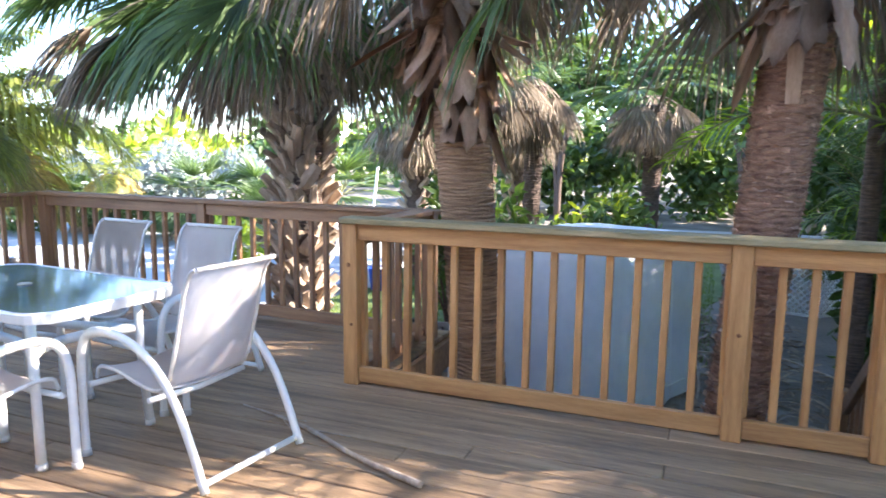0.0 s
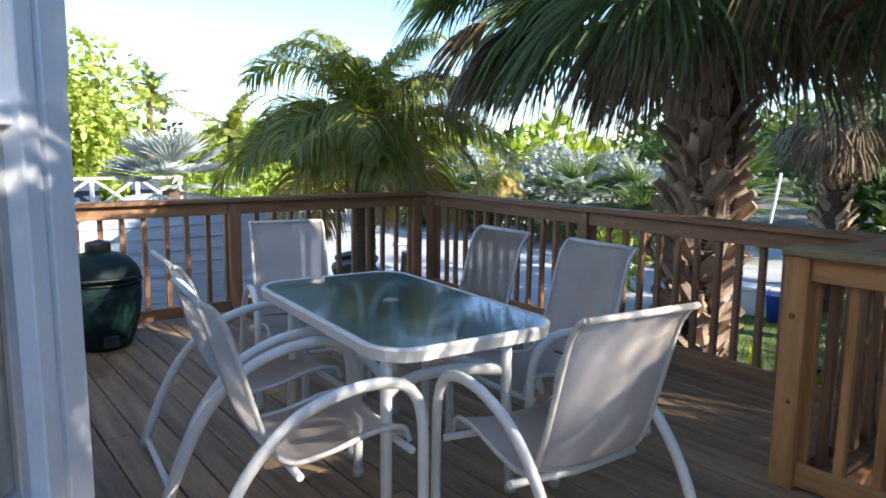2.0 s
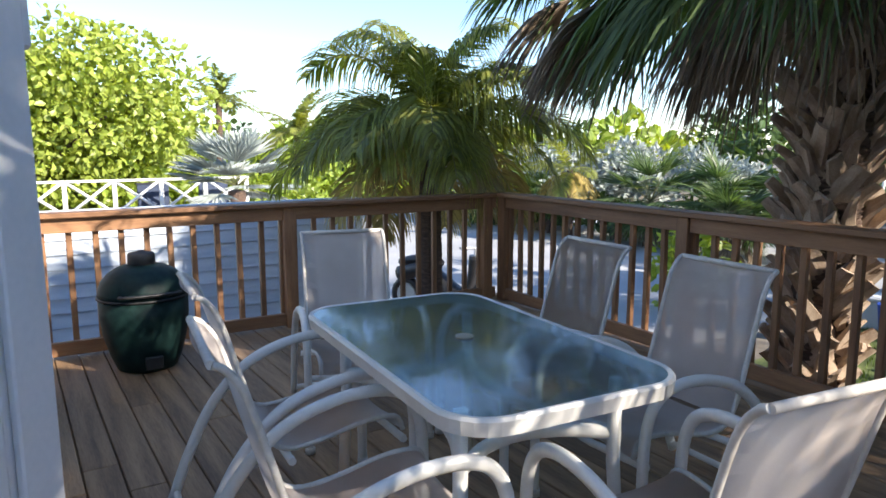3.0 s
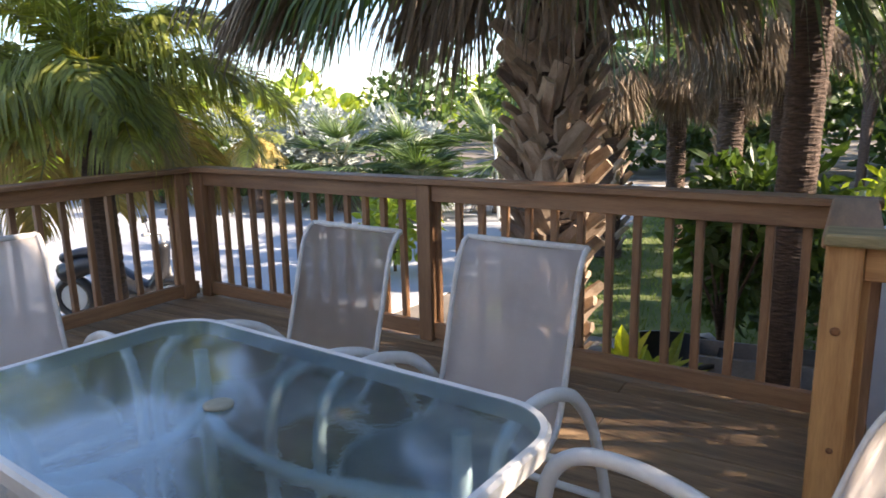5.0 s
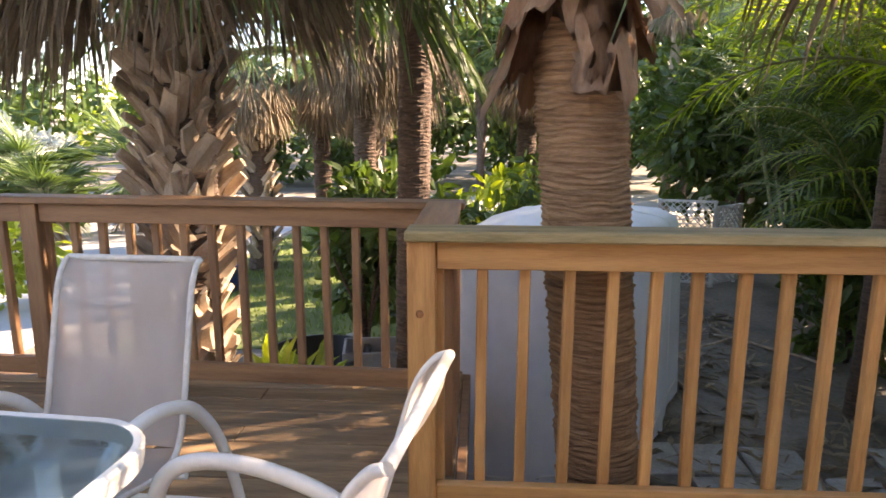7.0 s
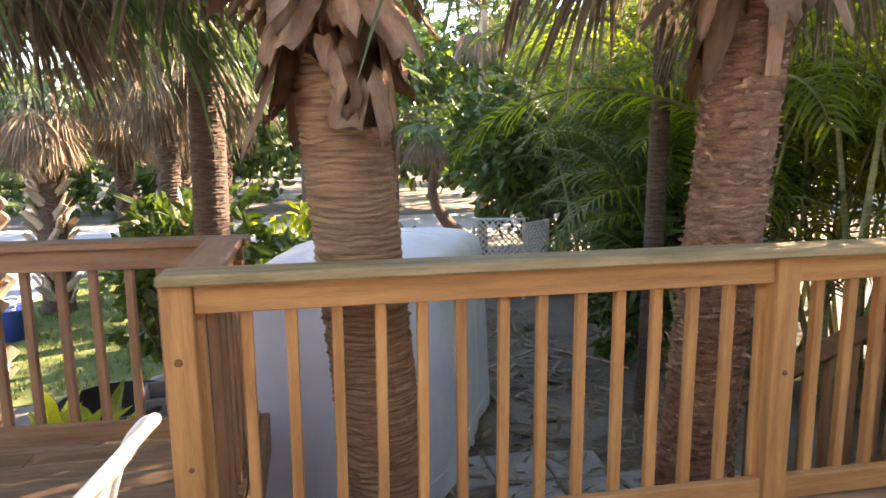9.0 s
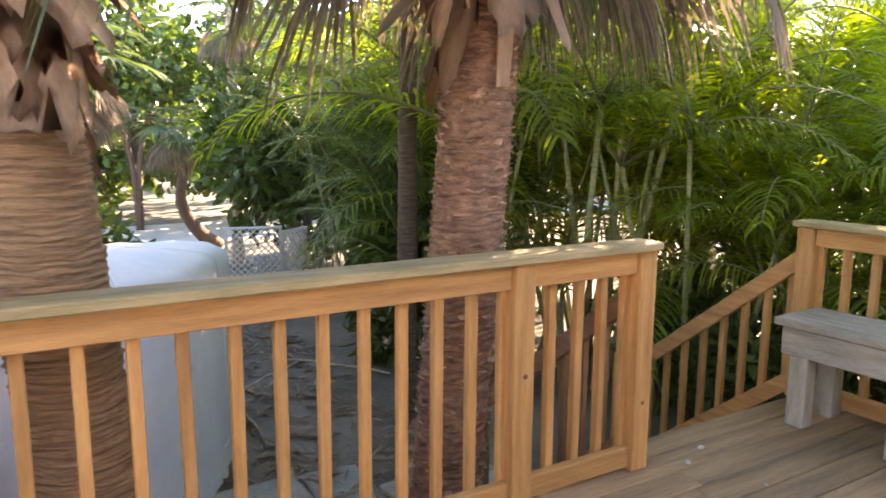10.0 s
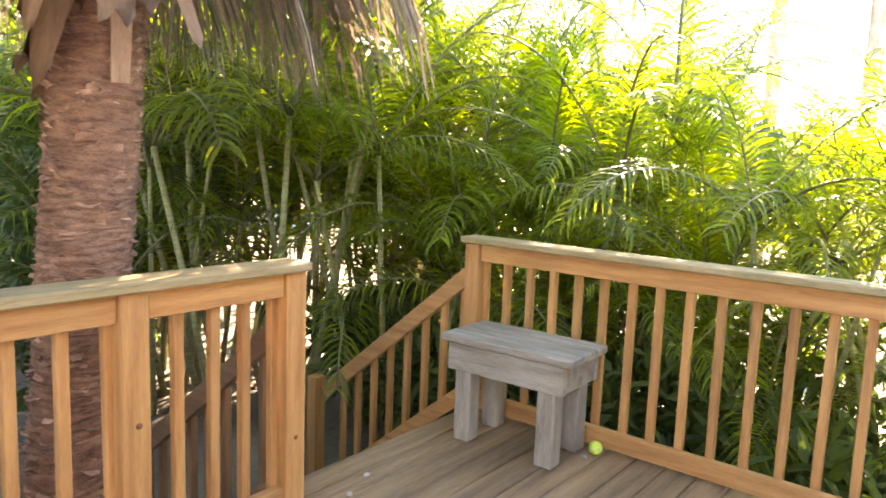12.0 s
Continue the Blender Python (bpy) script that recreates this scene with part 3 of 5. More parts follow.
def house_part(name, x0, x1, y0, y1, z0, z1, material, label="", bevel=0.004, parent=None):
    ob = part(name, one_box(x0, x1, y0, y1, z0, z1, bevel), material, parent or house, label)
    if parent is None:
        ob.matrix_basis = hm
    return ob


# local x runs along the wall from the corner; outside is +y
D0, D1, W0, W1, W2 = 0.19, 1.14, 0.46, 1.375, 2.42
house_part("wall_panel", 0.0, D0 - 0.06, -0.16, 0.0, 0.0, 2.75, TRIM)
house_part("corner_board", -0.02, 0.085, 0.002, 0.022, 0.0, 2.75, TRIM)
house_part("wall_panel", D1 + 0.06, LW, -0.16, 0.0, 0.0, 2.75, TRIM)
house_part("wall_panel", D0 - 0.06, D1 + 0.06, -0.16, 0.0, 2.48, 2.75, TRIM)
house_part("wall_panel", D0 - 0.06, D1 + 0.06, -0.16, 0.0, 0.0, W0 - 0.06, TRIM)
win = thing("window_1", "white double-hung window with a grey insect screen", "window", kind="structure", m=hm)
for x0, x1, z0, z1 in ((D0 - 0.06, D0, W0 - 0.06, 2.48), (D1, D1 + 0.06, W0 - 0.06, 2.48), (D0, D1, W2, 2.48)):
    house_part("casing", x0, x1, -0.15, 0.030, z0, z1, TRIM, parent=win)
house_part("casing_bead", D0 - 0.078, D0 - 0.062, 0.002, 0.024, W0 - 0.06, 2.48, TRIM, parent=win)
house_part("sill", D0, D1, -0.15, 0.055, W0 - 0.06, W0 - 0.002, TRIM, parent=win)
house_part("meeting_rail", D0, D1, -0.12, 0.012, W1, W1 + 0.055, TRIM, parent=win)
for z0, z1, y0, m_ in ((W0, W1, -0.05, ALU), (W1 + 0.055, W2, -0.09, TRIM)):
    for x0, x1, q0, q1 in ((D0, D0 + 0.035, z0, z1), (D1 - 0.035, D1, z0, z1), (D0 + 0.035, D1 - 0.035, z0, z0 + 0.035), (D0 + 0.035, D1 - 0.035, z1 - 0.035, z1)):
        house_part("sash", x0, x1, y0, y0 + 0.035, q0, q1, m_, parent=win)
    house_part("pane", D0 + 0.035, D1 - 0.035, y0 + 0.012, y0 + 0.018, z0 + 0.035, z1 - 0.035, DOOR_GLASS, parent=win, bevel=0)
blind = thing("window_blind", "beige cloth blind hanging inside the window", "blind", m=hm)
for i in range(12):
    bm = bmesh.new()
    box(bm, -0.042, 0.042, -0.002, 0.002, 0.3, 2.5, 0, pose(D0 + 0.05 + i * 0.078, -0.24, 0, rz=22))
    part("slat", bm, CURTAIN, blind)
# the room behind and the rest of the house
for x0, x1, y0, y1 in ((-4.4, -0.79, -2.53, -2.365), (1.46, 9.0, -4.41, -4.25), (-4.4, -4.24, -9.0, -2.55), (8.84, 9.0, -9.0, -4.41), (-4.24, 8.84, -9.0, -8.84)):
    part("wall_panel", one_box(x0, x1, y0, y1, GZ - 0.02, 2.75, 0.004), SIDING, house)
for i in range(19):
    part("clapboard", one_box(1.47, 9.0, -4.246, -4.232, 0.02 + i * 0.142, 0.02 + i * 0.142 + 0.136, 0.003), SIDING, house)
bm = bmesh.new()
bm.faces.new([bm.verts.new((x, y, 2.752)) for x, y in ((-4.6, -9.2), (9.2, -9.2), (9.2, -4.21), (1.47, -4.21), (-0.75, -2.31), (-4.6, -2.31))])
up = bmesh.ops.extrude_face_region(bm, geom=bm.faces[:])
bmesh.ops.translate(bm, vec=(0, 0, 0.22), verts=[v for v in up["geom"] if isinstance(v, bmesh.types.BMVert)])
bmesh.ops.recalc_face_normals(bm, faces=bm.faces)
part("roof", bm, TRIM, house)
spout = part("downspout", one_box(-0.058, -0.024, -0.06, 0.01, 1.52, 2.75, 0.008), TRIM, house)
spout.matrix_basis = hm


# ---- dining table ----
def rounded_rect(x0, x1, y0, y1, r, n=7):
    out = []
    for cx, cy, a0 in ((x1 - r, y1 - r, 0), (x0 + r, y1 - r, 90), (x0 + r, y0 + r, 180), (x1 - r, y0 + r, 270)):
        for i in range(n + 1):
            a = radians(a0 + 90 * i / n)
            out.append((cx + r * math.cos(a), cy + r * math.sin(a)))
    return out


TX, TY, TL, TW, TZ = -1.065, -1.125, 0.645, 0.372, 0.705
table = thing("dining_table", "rectangular patio table with rippled glass top and white frame", "table", m=pose(TX, TY, 0, rz=-5))
bm = bmesh.new()
o = rounded_rect(-TL + 0.009, TL - 0.009, -TW + 0.009, TW - 0.009, 0.137)
top = [bm.verts.new((x, y, TZ)) for x, y in o]
low = [bm.verts.new((x, y, TZ - 0.006)) for x, y in o]
bm.faces.new(top)
bm.faces.new(low[::-1])
for i in range(len(o)):
    bm.faces.new((top[i], low[i], low[(i + 1) % len(o)], top[(i + 1) % len(o)]))
bmesh.ops.recalc_face_normals(bm, faces=bm.faces)
glass_top = part("glass_top", bm, TABLE_GLASS, table, "rain-textured blue-green glass")
bm = bmesh.new()
outer, inner, under = rounded_rect(-TL, TL, -TW, TW, 0.145), rounded_rect(-TL + 0.014, TL - 0.014, -TW + 0.014, TW - 0.014, 0.133), None
rings = [[bm.verts.new((x, y, z)) for x, y in q] for q, z in ((inner, TZ + 0.001), (outer, TZ + 0.003), (rounded_rect(-TL - 0.006, TL + 0.006, -TW - 0.006, TW + 0.006, 0.15), TZ - 0.006), (outer, TZ - 0.045), (inner, TZ - 0.045), (inner, TZ - 0.008))]
for a, b in zip(rings, rings[1:] + rings[:1]):
    for i in range(len(a)):
        bm.faces.new((a[i], a[(i + 1) % len(a)], b[(i + 1) % len(a)], b[i]))
bmesh.ops.recalc_face_normals(bm, faces=bm.faces)
part("rim", bm, FRAME_WHITE, table)
lx, ly = TL - 0.20, TW - 0.11
for sx in (-1, 1):
    for sy in (-1, 1):
        bm = bmesh.new()
        tube(bm, [(sx * (lx - 0.0), sy * ly, TZ - 0.05), (sx * lx, sy * ly, 0.4), (sx * (lx + 0.025), sy * (ly + 0.015), 0.003)], 0.021, 10)
        tleg = part("leg", bm, FRAME_WHITE, table)
        part("foot_cap", tube(bmesh.new(), [(sx * (lx + 0.025), sy * (ly + 0.015), 0.001), (sx * (lx + 0.024), sy * (ly + 0.0145), 0.03)], 0.0245, 10), SLING_EDGE, tleg)
for sx in (-1, 1):
    bm = bmesh.new()
    tube(bm, spline([(sx * lx, -ly, 0.49), (sx * (lx - 0.09), -ly * 0.5, 0.49), (sx * (lx - 0.12), 0, 0.49), (sx * (lx - 0.09), ly * 0.5, 0.49), (sx * lx, ly, 0.49)]), 0.016, 8, 1.5)
    part("stretcher", bm, FRAME_WHITE, table)
for sy in (-1, 1):
    bm = bmesh.new()
    tube(bm, spline([(-lx, sy * ly, 0.49), (-lx * 0.5, sy * (ly - 0.09), 0.49), (0, sy * (ly - 0.12), 0.49), (lx * 0.5, sy * (ly - 0.09), 0.49), (lx, sy * ly, 0.49)]), 0.016, 8, 1.5)
    part("stretcher", bm, FRAME_WHITE, table)
bm = bmesh.new()
lathe(bm, [(0.001, TZ + 0.001), (0.032, TZ + 0.001), (0.032, TZ + 0.006), (0.024, TZ + 0.009), (0.001, TZ + 0.009)], 20)
part("umbrella_cap", bm, BRASS, glass_top, "dull cap in the umbrella hole")


# ---- sling chairs ----
def make_chair(m):
    c = thing("sling_chair", "white-framed patio chair with taupe sling seat and back", "chair", "chairs round the table", m=m)
    for s in (-1, 1):
        x = s * 0.272
        bm = bmesh.new()
        tube(bm, spline([(x, 0.335, 0.004), (x, 0.335, 0.25), (x, 0.328, 0.45), (x, 0.285, 0.55), (x, 0.19, 0.588), (x, 0.04, 0.578), (x, -0.12, 0.515), (x, -0.255, 0.38), (x, -0.35, 0.20), (x, -0.42, 0.02)], 5), 0.0165, 9, 1.2)
        arm = part("arm_frame", bm, FRAME_WHITE, c)
        part("foot_cap", tube(bmesh.new(), [(x, 0.335, 0.001), (x, 0.335, 0.03)], 0.022, 10), SLING_EDGE, arm)
        bm = bmesh.new()
        path = spline([(s * 0.212, 0.315, 0.345), (s * 0.212, 0.285, 0.40), (s * 0.212, 0.17, 0.40), (s * 0.212, 0.02, 0.365), (s * 0.212, -0.10, 0.36), (s * 0.212, -0.17, 0.43), (s * 0.212, -0.23, 0.62), (s * 0.212, -0.285, 0.81), (s * 0.212, -0.325, 0.875), (s * 0.212, -0.352, 0.89)], 4)
        tube(bm, path, 0.0095, 7)
        part("side_rail", bm, SLING_EDGE, c)
    prof = spline([(0, 0.315, 0.345), (0, 0.285, 0.40), (0, 0.17, 0.40), (0, 0.02, 0.365), (0, -0.10, 0.36), (0, -0.17, 0.43), (0, -0.23, 0.62), (0, -0.285, 0.81), (0, -0.325, 0.875), (0, -0.352, 0.89)], 4)
    cut = 19
    for nm, seg in (("seat", prof[:cut]), ("backrest", prof[cut - 1:])):
        bm = bmesh.new()
        rows = []
        for i, p in enumerate(seg):
            a, b = seg[max(0, i - 1)], seg[min(len(seg) - 1, i + 1)]
            t = (b - a).normalized()
            nrm = Vector((0, -t.z, t.y))
            if nrm.z < 0 and nm == "seat":
                nrm = -nrm
            row = []
            for k in range(7):
                u = k / 6 * 2 - 1
                row.append(bm.verts.new(Vector((u * 0.206, p.y, p.z)) - (nrm if nm == "seat" else Vector((0, 0.9, 0.2))) * 0.022 * (1 - u * u)))
            rows.append(row)
        for a, b in zip(rows, rows[1:]):
            for k in range(6):
                f = bm.faces.new((a[k], a[k + 1], b[k + 1], b[k]))
                f.smooth = True
        geo = bmesh.ops.solidify(bm, geom=bm.faces[:], thickness=0.004)
        sling = part(nm, bm, SLING, c)
    for y, z, w in ((0.30, 0.33, 0.258), (-0.09, 0.33, 0.258)):
        bm = bmesh.new()
        tube(bm, [(-w, y, z), (0, y, z - 0.015), (w, y, z)], 0.0135, 8)
        part("cross_bar", bm, FRAME_WHITE, c)
    bm = bmesh.new()
    tube(bm, [(-0.272, -0.405, 0.05), (0.272, -0.405, 0.05)], 0.0135, 8)
    part("rear_bar", bm, FRAME_WHITE, c)
    bm = bmesh.new()
    tube(bm, [(-0.212, -0.354, 0.89), (0.212, -0.354, 0.89)], 0.011, 8)
    part("top_bar", bm, SLING_EDGE, sling)
    return c


chair = make_chair(pose(-0.20, -1.04, 0, rz=82))
for x, y, a in ((-0.81, -1.67, -7), (-1.50, -1.55, -6), (-1.53, -0.43, 176), (-0.845, -0.43, 177), (-2.20, -0.99, -105)):
    copy_thing(chair, pose(x, y, 0, rz=a))

# ---- ceramic grill ----
egg = thing("ceramic_grill", "dark green egg-shaped ceramic grill standing on the deck", "grill", m=pose(-3.64, -1.72, 0) @ Matrix.Diagonal((0.96, 0.96, 0.91, 1)))
egg_base = part("base", lathe(bmesh.new(), [(0.16, 0.002), (0.178, 0.012), (0.213, 0.10), (0.246, 0.23), (0.262, 0.36), (0.264, 0.485)], 40), GREEN_CERAMIC, egg)
egg_dome = part("dome", lathe(bmesh.new(), [(0.267, 0.501), (0.262, 0.54), (0.241, 0.60), (0.20, 0.65), (0.145, 0.685), (0.078, 0.703)], 40), GREEN_CERAMIC, egg)
part("band", lathe(bmesh.new(), [(0.263, 0.485), (0.273, 0.487), (0.273, 0.499), (0.265, 0.501)], 40), BLACK_IRON, egg)
part("vent_cap", lathe(bmesh.new(), [(0.079, 0.695), (0.082, 0.70), (0.08, 0.765), (0.072, 0.776), (0.03, 0.779), (0.02, 0.79), (0.005, 0.792)], 28), BLACK_IRON, egg_dome)
bm = bmesh.new()
tube(bm, spline([(0.20, 0.16, 0.53), (0.28, 0.16, 0.54), (0.30, 0.0, 0.54), (0.28, -0.16, 0.54), (0.20, -0.16, 0.53)]), 0.011, 8)
part("handle", bm, BLACK_IRON, egg_dome)
bm = bmesh.new()
box(bm, 0.225, 0.262, -0.05, 0.05, 0.05, 0.13, 0.004)
part("draft_door", bm, BLACK_IRON, egg_base)

# ---- bench, ball ----
bench = thing("bench", "small silvered wooden bench standing by the side railing", "bench", m=pose(3.855, -0.275, 0, rz=1.5))
for i in range(3):
    part("top_board", one_box(-0.19 + i * 0.126, -0.19 + i * 0.126 + 0.122, -0.355, 0.355, 0.491, 0.53, 0.006), BENCH_WOOD, bench)
for sx in (-1, 1):
    part("apron", one_box(sx * 0.160 - 0.019, sx * 0.160 + 0.019, -0.315, 0.315, 0.355, 0.489, 0.004), BENCH_WOOD, bench)
for sy in (-1, 1):
    part("end_apron", one_box(-0.14, 0.14, sy * 0.295 - 0.019, sy * 0.295 + 0.019, 0.36, 0.489, 0.004), BENCH_WOOD, bench)
    for sx in (-1, 1):
        part("leg", one_box(sx * 0.125 - 0.045, sx * 0.125 + 0.045, sy * 0.228 - 0.045, sy * 0.228 + 0.045, 0.002, 0.489, 0.006), BENCH_LEG, bench)
bm = bmesh.new()
bmesh.ops.create_uvsphere(bm, u_segments=20, v_segments=12, radius=0.033)
for f in bm.faces:
    f.smooth = True
ball = thing("tennis_ball", "yellow-green felt ball lying beside the bench", "ball", m=pose(4.0, -0.62, 0.035))
part("felt", bm, BALL, ball)
bm = bmesh.new()
tube(bm, [(0.0335 * math.cos(a) * math.cos(0.5 * math.sin(2 * a)), 0.0335 * math.sin(a) * math.cos(0.5 * math.sin(2 * a)), 0.0335 * math.sin(0.5 * math.sin(2 * a))) for a in [i * math.tau / 40 for i in range(40)]], 0.0012, 5, closed=True)
part("seam", bm, TRIM_WHITE, ball)
stick = thing("fallen_frond_stalk", "dry brown palm stalk lying on the deck", "branch")
part("stalk", tube(bmesh.new(), spline([(-0.30, -0.52, 0.012), (0.0, -0.60, 0.016), (0.22, -0.67, 0.014), (0.55, -0.84, 0.016), (0.92, -0.97, 0.018)]), [0.004 + 0.0005 * i for i in range(25)], 7), BOOT, stick)
for i in range(4):
    a = rng.uniform(-0.9, 0.5)
    part("twig", tube(bmesh.new(), [(-0.1 + 0.1 * i, -0.57 - 0.03 * i, 0.012), (-0.1 + 0.1 * i + 0.22 * math.cos(a), -0.57 - 0.03 * i + 0.22 * math.sin(a), 0.008)], 0.003, 5), BOOT, stick)
for i, (x, y, s) in enumerate(((3.93, -0.60, 0.014), (2.93, -0.06, 0.012), (3.05, -0.35, 0.008), (3.10, 0.01, 0.013))):
    bm = bmesh.new()
    bmesh.ops.create_icosphere(bm, subdivisions=2, radius=s)
    for v in bm.verts:
        v.co *= 1 + noise.noise(v.co * 60 + Vector((i * 5, 0, 0))) * 0.5
        v.co.z *= 0.6
    pb = link("pebble", bm, STONE)
    pb.location = (x, y, s * 0.5)
    tagged(pb, "small pale shell fragment lying on the deck", "shell", "fragments on the deck")


# ---- palms over the deck ----
def flap_ring(parent, centre, r, z0, count, me_list, rng, down=True, zspread=0.25, tilt=(8, 30)):
    """Split leaf bases that hang from the trunk's top, each a piece of its own."""
    for i in range(count):
        a = rng.uniform(0, math.tau)
        z = z0 + rng.uniform(-zspread, zspread)
        s = rng.uniform(0.5, 1.35)
        m = (Matrix.Translation((centre[0] + math.cos(a) * r, centre[1] + math.sin(a) * r, z))
             @ Euler((0, 0, a + math.pi / 2 + rng.uniform(-.35, .35))).to_matrix().to_4x4()
             @ Euler((radians(180 - rng.uniform(*tilt)) if down else radians(rng.uniform(*tilt)), 0, rng.uniform(-0.15, 0.15))).to_matrix().to_4x4()
             @ Matrix.Diagonal((s, 1, s * rng.uniform(0.8, 1.2), 1)))
        if down:
            m = m @ Matrix.Rotation(math.pi, 4, "Z")
        share("leaf_base", me_list[i % len(me_list)], parent, m)


def crown(parent, top, n_green, n_dead, R, petiole, rng, el=(-0.35, 0.9), dead_el=(-1.2, -0.45), hang=0.7, keep=None, segs=34):
    sh, stems = Sheaf(), []
    for i in range(n_green):
        az = i * 2.399 + rng.uniform(-0.25, 0.25)
        e = rng.uniform(*el)
        k = keep(az) if keep else 1.0
        fan_frond(sh, stems, Vector(top), az, e, petiole * k * rng.uniform(0.8, 1.15), R * k * rng.uniform(0.85, 1.1), rng, segs, hang * rng.uniform(0.7, 1.3))
    sh.ob("crown", LEAF_FAN, parent, "drooping green fan fronds")
    stems_part(stems, "stalk", STEM, parent)
    if n_dead:
        sh, stems = Sheaf(), []
        for i in range(n_dead):
            az = i * 2.399 + 1.1 + rng.uniform(-0.3, 0.3)
            e = rng.uniform(*dead_el)
            k = keep(az) if keep else 1.0
            fan_frond(sh, stems, Vector(top) + Vector((0, 0, -0.1)), az, e, petiole * 0.75 * k, R * 0.8 * k * rng.uniform(0.7, 1.1), rng, 26, hang * 1.5, spread=1.5, width=0.026)
        sh.ob("dead_skirt", LEAF_DEAD, parent, "dry brown hanging fronds")
        stems_part(stems, "dead_stalk", BOOT, parent)


rng = random.Random(11)
# the cross-hatched palm behind the far railing
AX, AY = -1.54, 1.98
palm = thing("cabbage_palm", "palm with criss-crossed leaf bases on its trunk", "palm tree", "palms by the deck")
part("trunk", rough_trunk((AX - 0.05, AY, GZ), (AX + 0.03, AY, 2.9), 0.165, 0.20, rng), TRUNK_DARK, palm)
boots = [boot_mesh("leaf_base", 0.30, 0.135, 0.05, 0.045, 0.6, BOOT), boot_mesh("leaf_base", 0.26, 0.12, 0.05, 0.07, 0.55, BOOT)]
i = 0
z = GZ + 0.15
while z < 2.1:
    a = i * 2.399
    r = 0.158 + 0.035 * (z + 0.9) / 3 + rng.uniform(-0.01, 0.01)
    lean = rng.choice((1, -1)) * rng.uniform(16, 42)
    m = (Matrix.Translation((AX - 0.03 + math.cos(a) * r, AY + math.sin(a) * r, z)) @ Euler((0, 0, a + math.pi / 2)).to_matrix().to_4x4()
         @ Euler((radians(16), radians(lean), 0)).to_matrix().to_4x4() @ Matrix.Diagonal((rng.uniform(.8, 1.2), 1, rng.uniform(.75, 1.15), 1)))
    share("leaf_base", boots[i % 2], palm, m)
    z += 0.0108
    i += 1
crown(palm, (AX, AY, 2.95), 58, 28, 1.15, 1.25, rng, el=(-0.25, 0.8), dead_el=(-0.5, 0.0), hang=0.85)
rg = random.Random(17)
for nm, mt, count, lift in (("hanging_fronds", LEAF_FAN, 7, 0.34), ("dead_hanging_fronds", LEAF_DEAD, 9, 0.0)):
    sh, stems = Sheaf(), []
    for i in range(count):
        fan_frond(sh, stems, Vector((AX, AY, 2.9)), radians(-160 + rg.uniform(-17, 17)), lift + rg.uniform(-.12, .15), rg.uniform(1.55, 2.15), rg.uniform(0.75, 1.0), rg, 32, 1.0, spread=2.0, width=0.03)
    sh.ob(nm, mt, palm)
    stems_part(stems, "stalk", BOOT, palm)

# the palm with papery hanging bases behind the near railing
palm = thing("cabbage_palm", "palm with ringed fibrous trunk and papery hanging leaf bases", "palm tree", "palms by the deck")
bx = lambda z: 0.655 - 0.085 * (z - 0.5)
part("trunk", rough_trunk((bx(GZ), 0.43, GZ), (bx(2.9), 0.38, 2.9), 0.150, 0.164, rng, 0.022, 0.009), TRUNK_B, palm)
flaps = [flap_mesh(s, L, w, c, m) for s, L, w, c, m in ((1, 0.40, 0.17, 0.03, BOOT_PINK), (2, 0.30, 0.15, 0.07, BOOT_PINK), (3, 0.38, 0.10, 0.02, BOOT_PINK), (4, 0.34, 0.19, 0.06, BOOT_PINK), (5, 0.44, 0.12, 0.04, BOOT_PINK), (6, 0.24, 0.16, 0.09, BOOT_PINK), (7, 0.34, 0.14, 0.03, BOOT_PINK))]
flap_ring(palm, (bx(1.75), 0.40), 0.175, 1.84, 40, flaps, rng, True, 0.13, (-3, 16))
flap_ring(palm, (bx(2.05), 0.40), 0.185, 2.14, 34, flaps, rng, True, 0.16, (5, 62))
crown(palm, (bx(2.9), 0.40, 3.0), 36, 14, 1.0, 1.05, rng, el=(-0.1, 0.9), dead_el=(-0.25, 0.1), hang=0.85)

# the red-brown palm behind the near railing's end
palm = thing("cabbage_palm", "palm with scaly red-brown trunk", "palm tree", "palms by the deck")
dx = lambda z: 2.15 + 0.085 * (z - 0.3)
dy = 0.60
part("trunk", rough_trunk((dx(GZ), dy, GZ), (dx(3.0), dy, 3.0), 0.152, 0.162, rng, 0.03, 0.008), TRUNK_D, palm)
sh = Sheaf()
for i in range(1700):
    z = rng.uniform(GZ + 0.2, 2.1)
    a = rng.uniform(0, math.tau)
    d = Vector((math.cos(a), math.sin(a), 0))
    t = Vector((-d.y, d.x, 0))
    p = Vector((dx(z), dy, z)) + d * 0.159
    w = rng.uniform(0.02, 0.085)
    sh.strip([p - d * 0.012, p + d * rng.uniform(0.004, 0.024) + Vector((0, 0, rng.uniform(-0.015, 0.04)))], [w, w * 0.6], (t + Vector((0, 0, rng.uniform(-.25, .25)))).normalized())
sc = sh.ob("bark", BARK_SCALE, palm)
tagged(sc, kind="stuff")
flap_ring(palm, (dx(2.05), dy), 0.19, 2.14, 22, flaps, rng, True, 0.12, (2, 40))
share("leaf_base", boot_mesh("leaf_base", 0.46, 0.085, 0.018, 0.02, 0.75, BOOT_PINK), palm, Matrix.Translation((dx(1.9) - 0.02, dy - 0.185, 2.05)) @ Euler((radians(180), 0, 0)).to_matrix().to_4x4())
rg = random.Random(21)
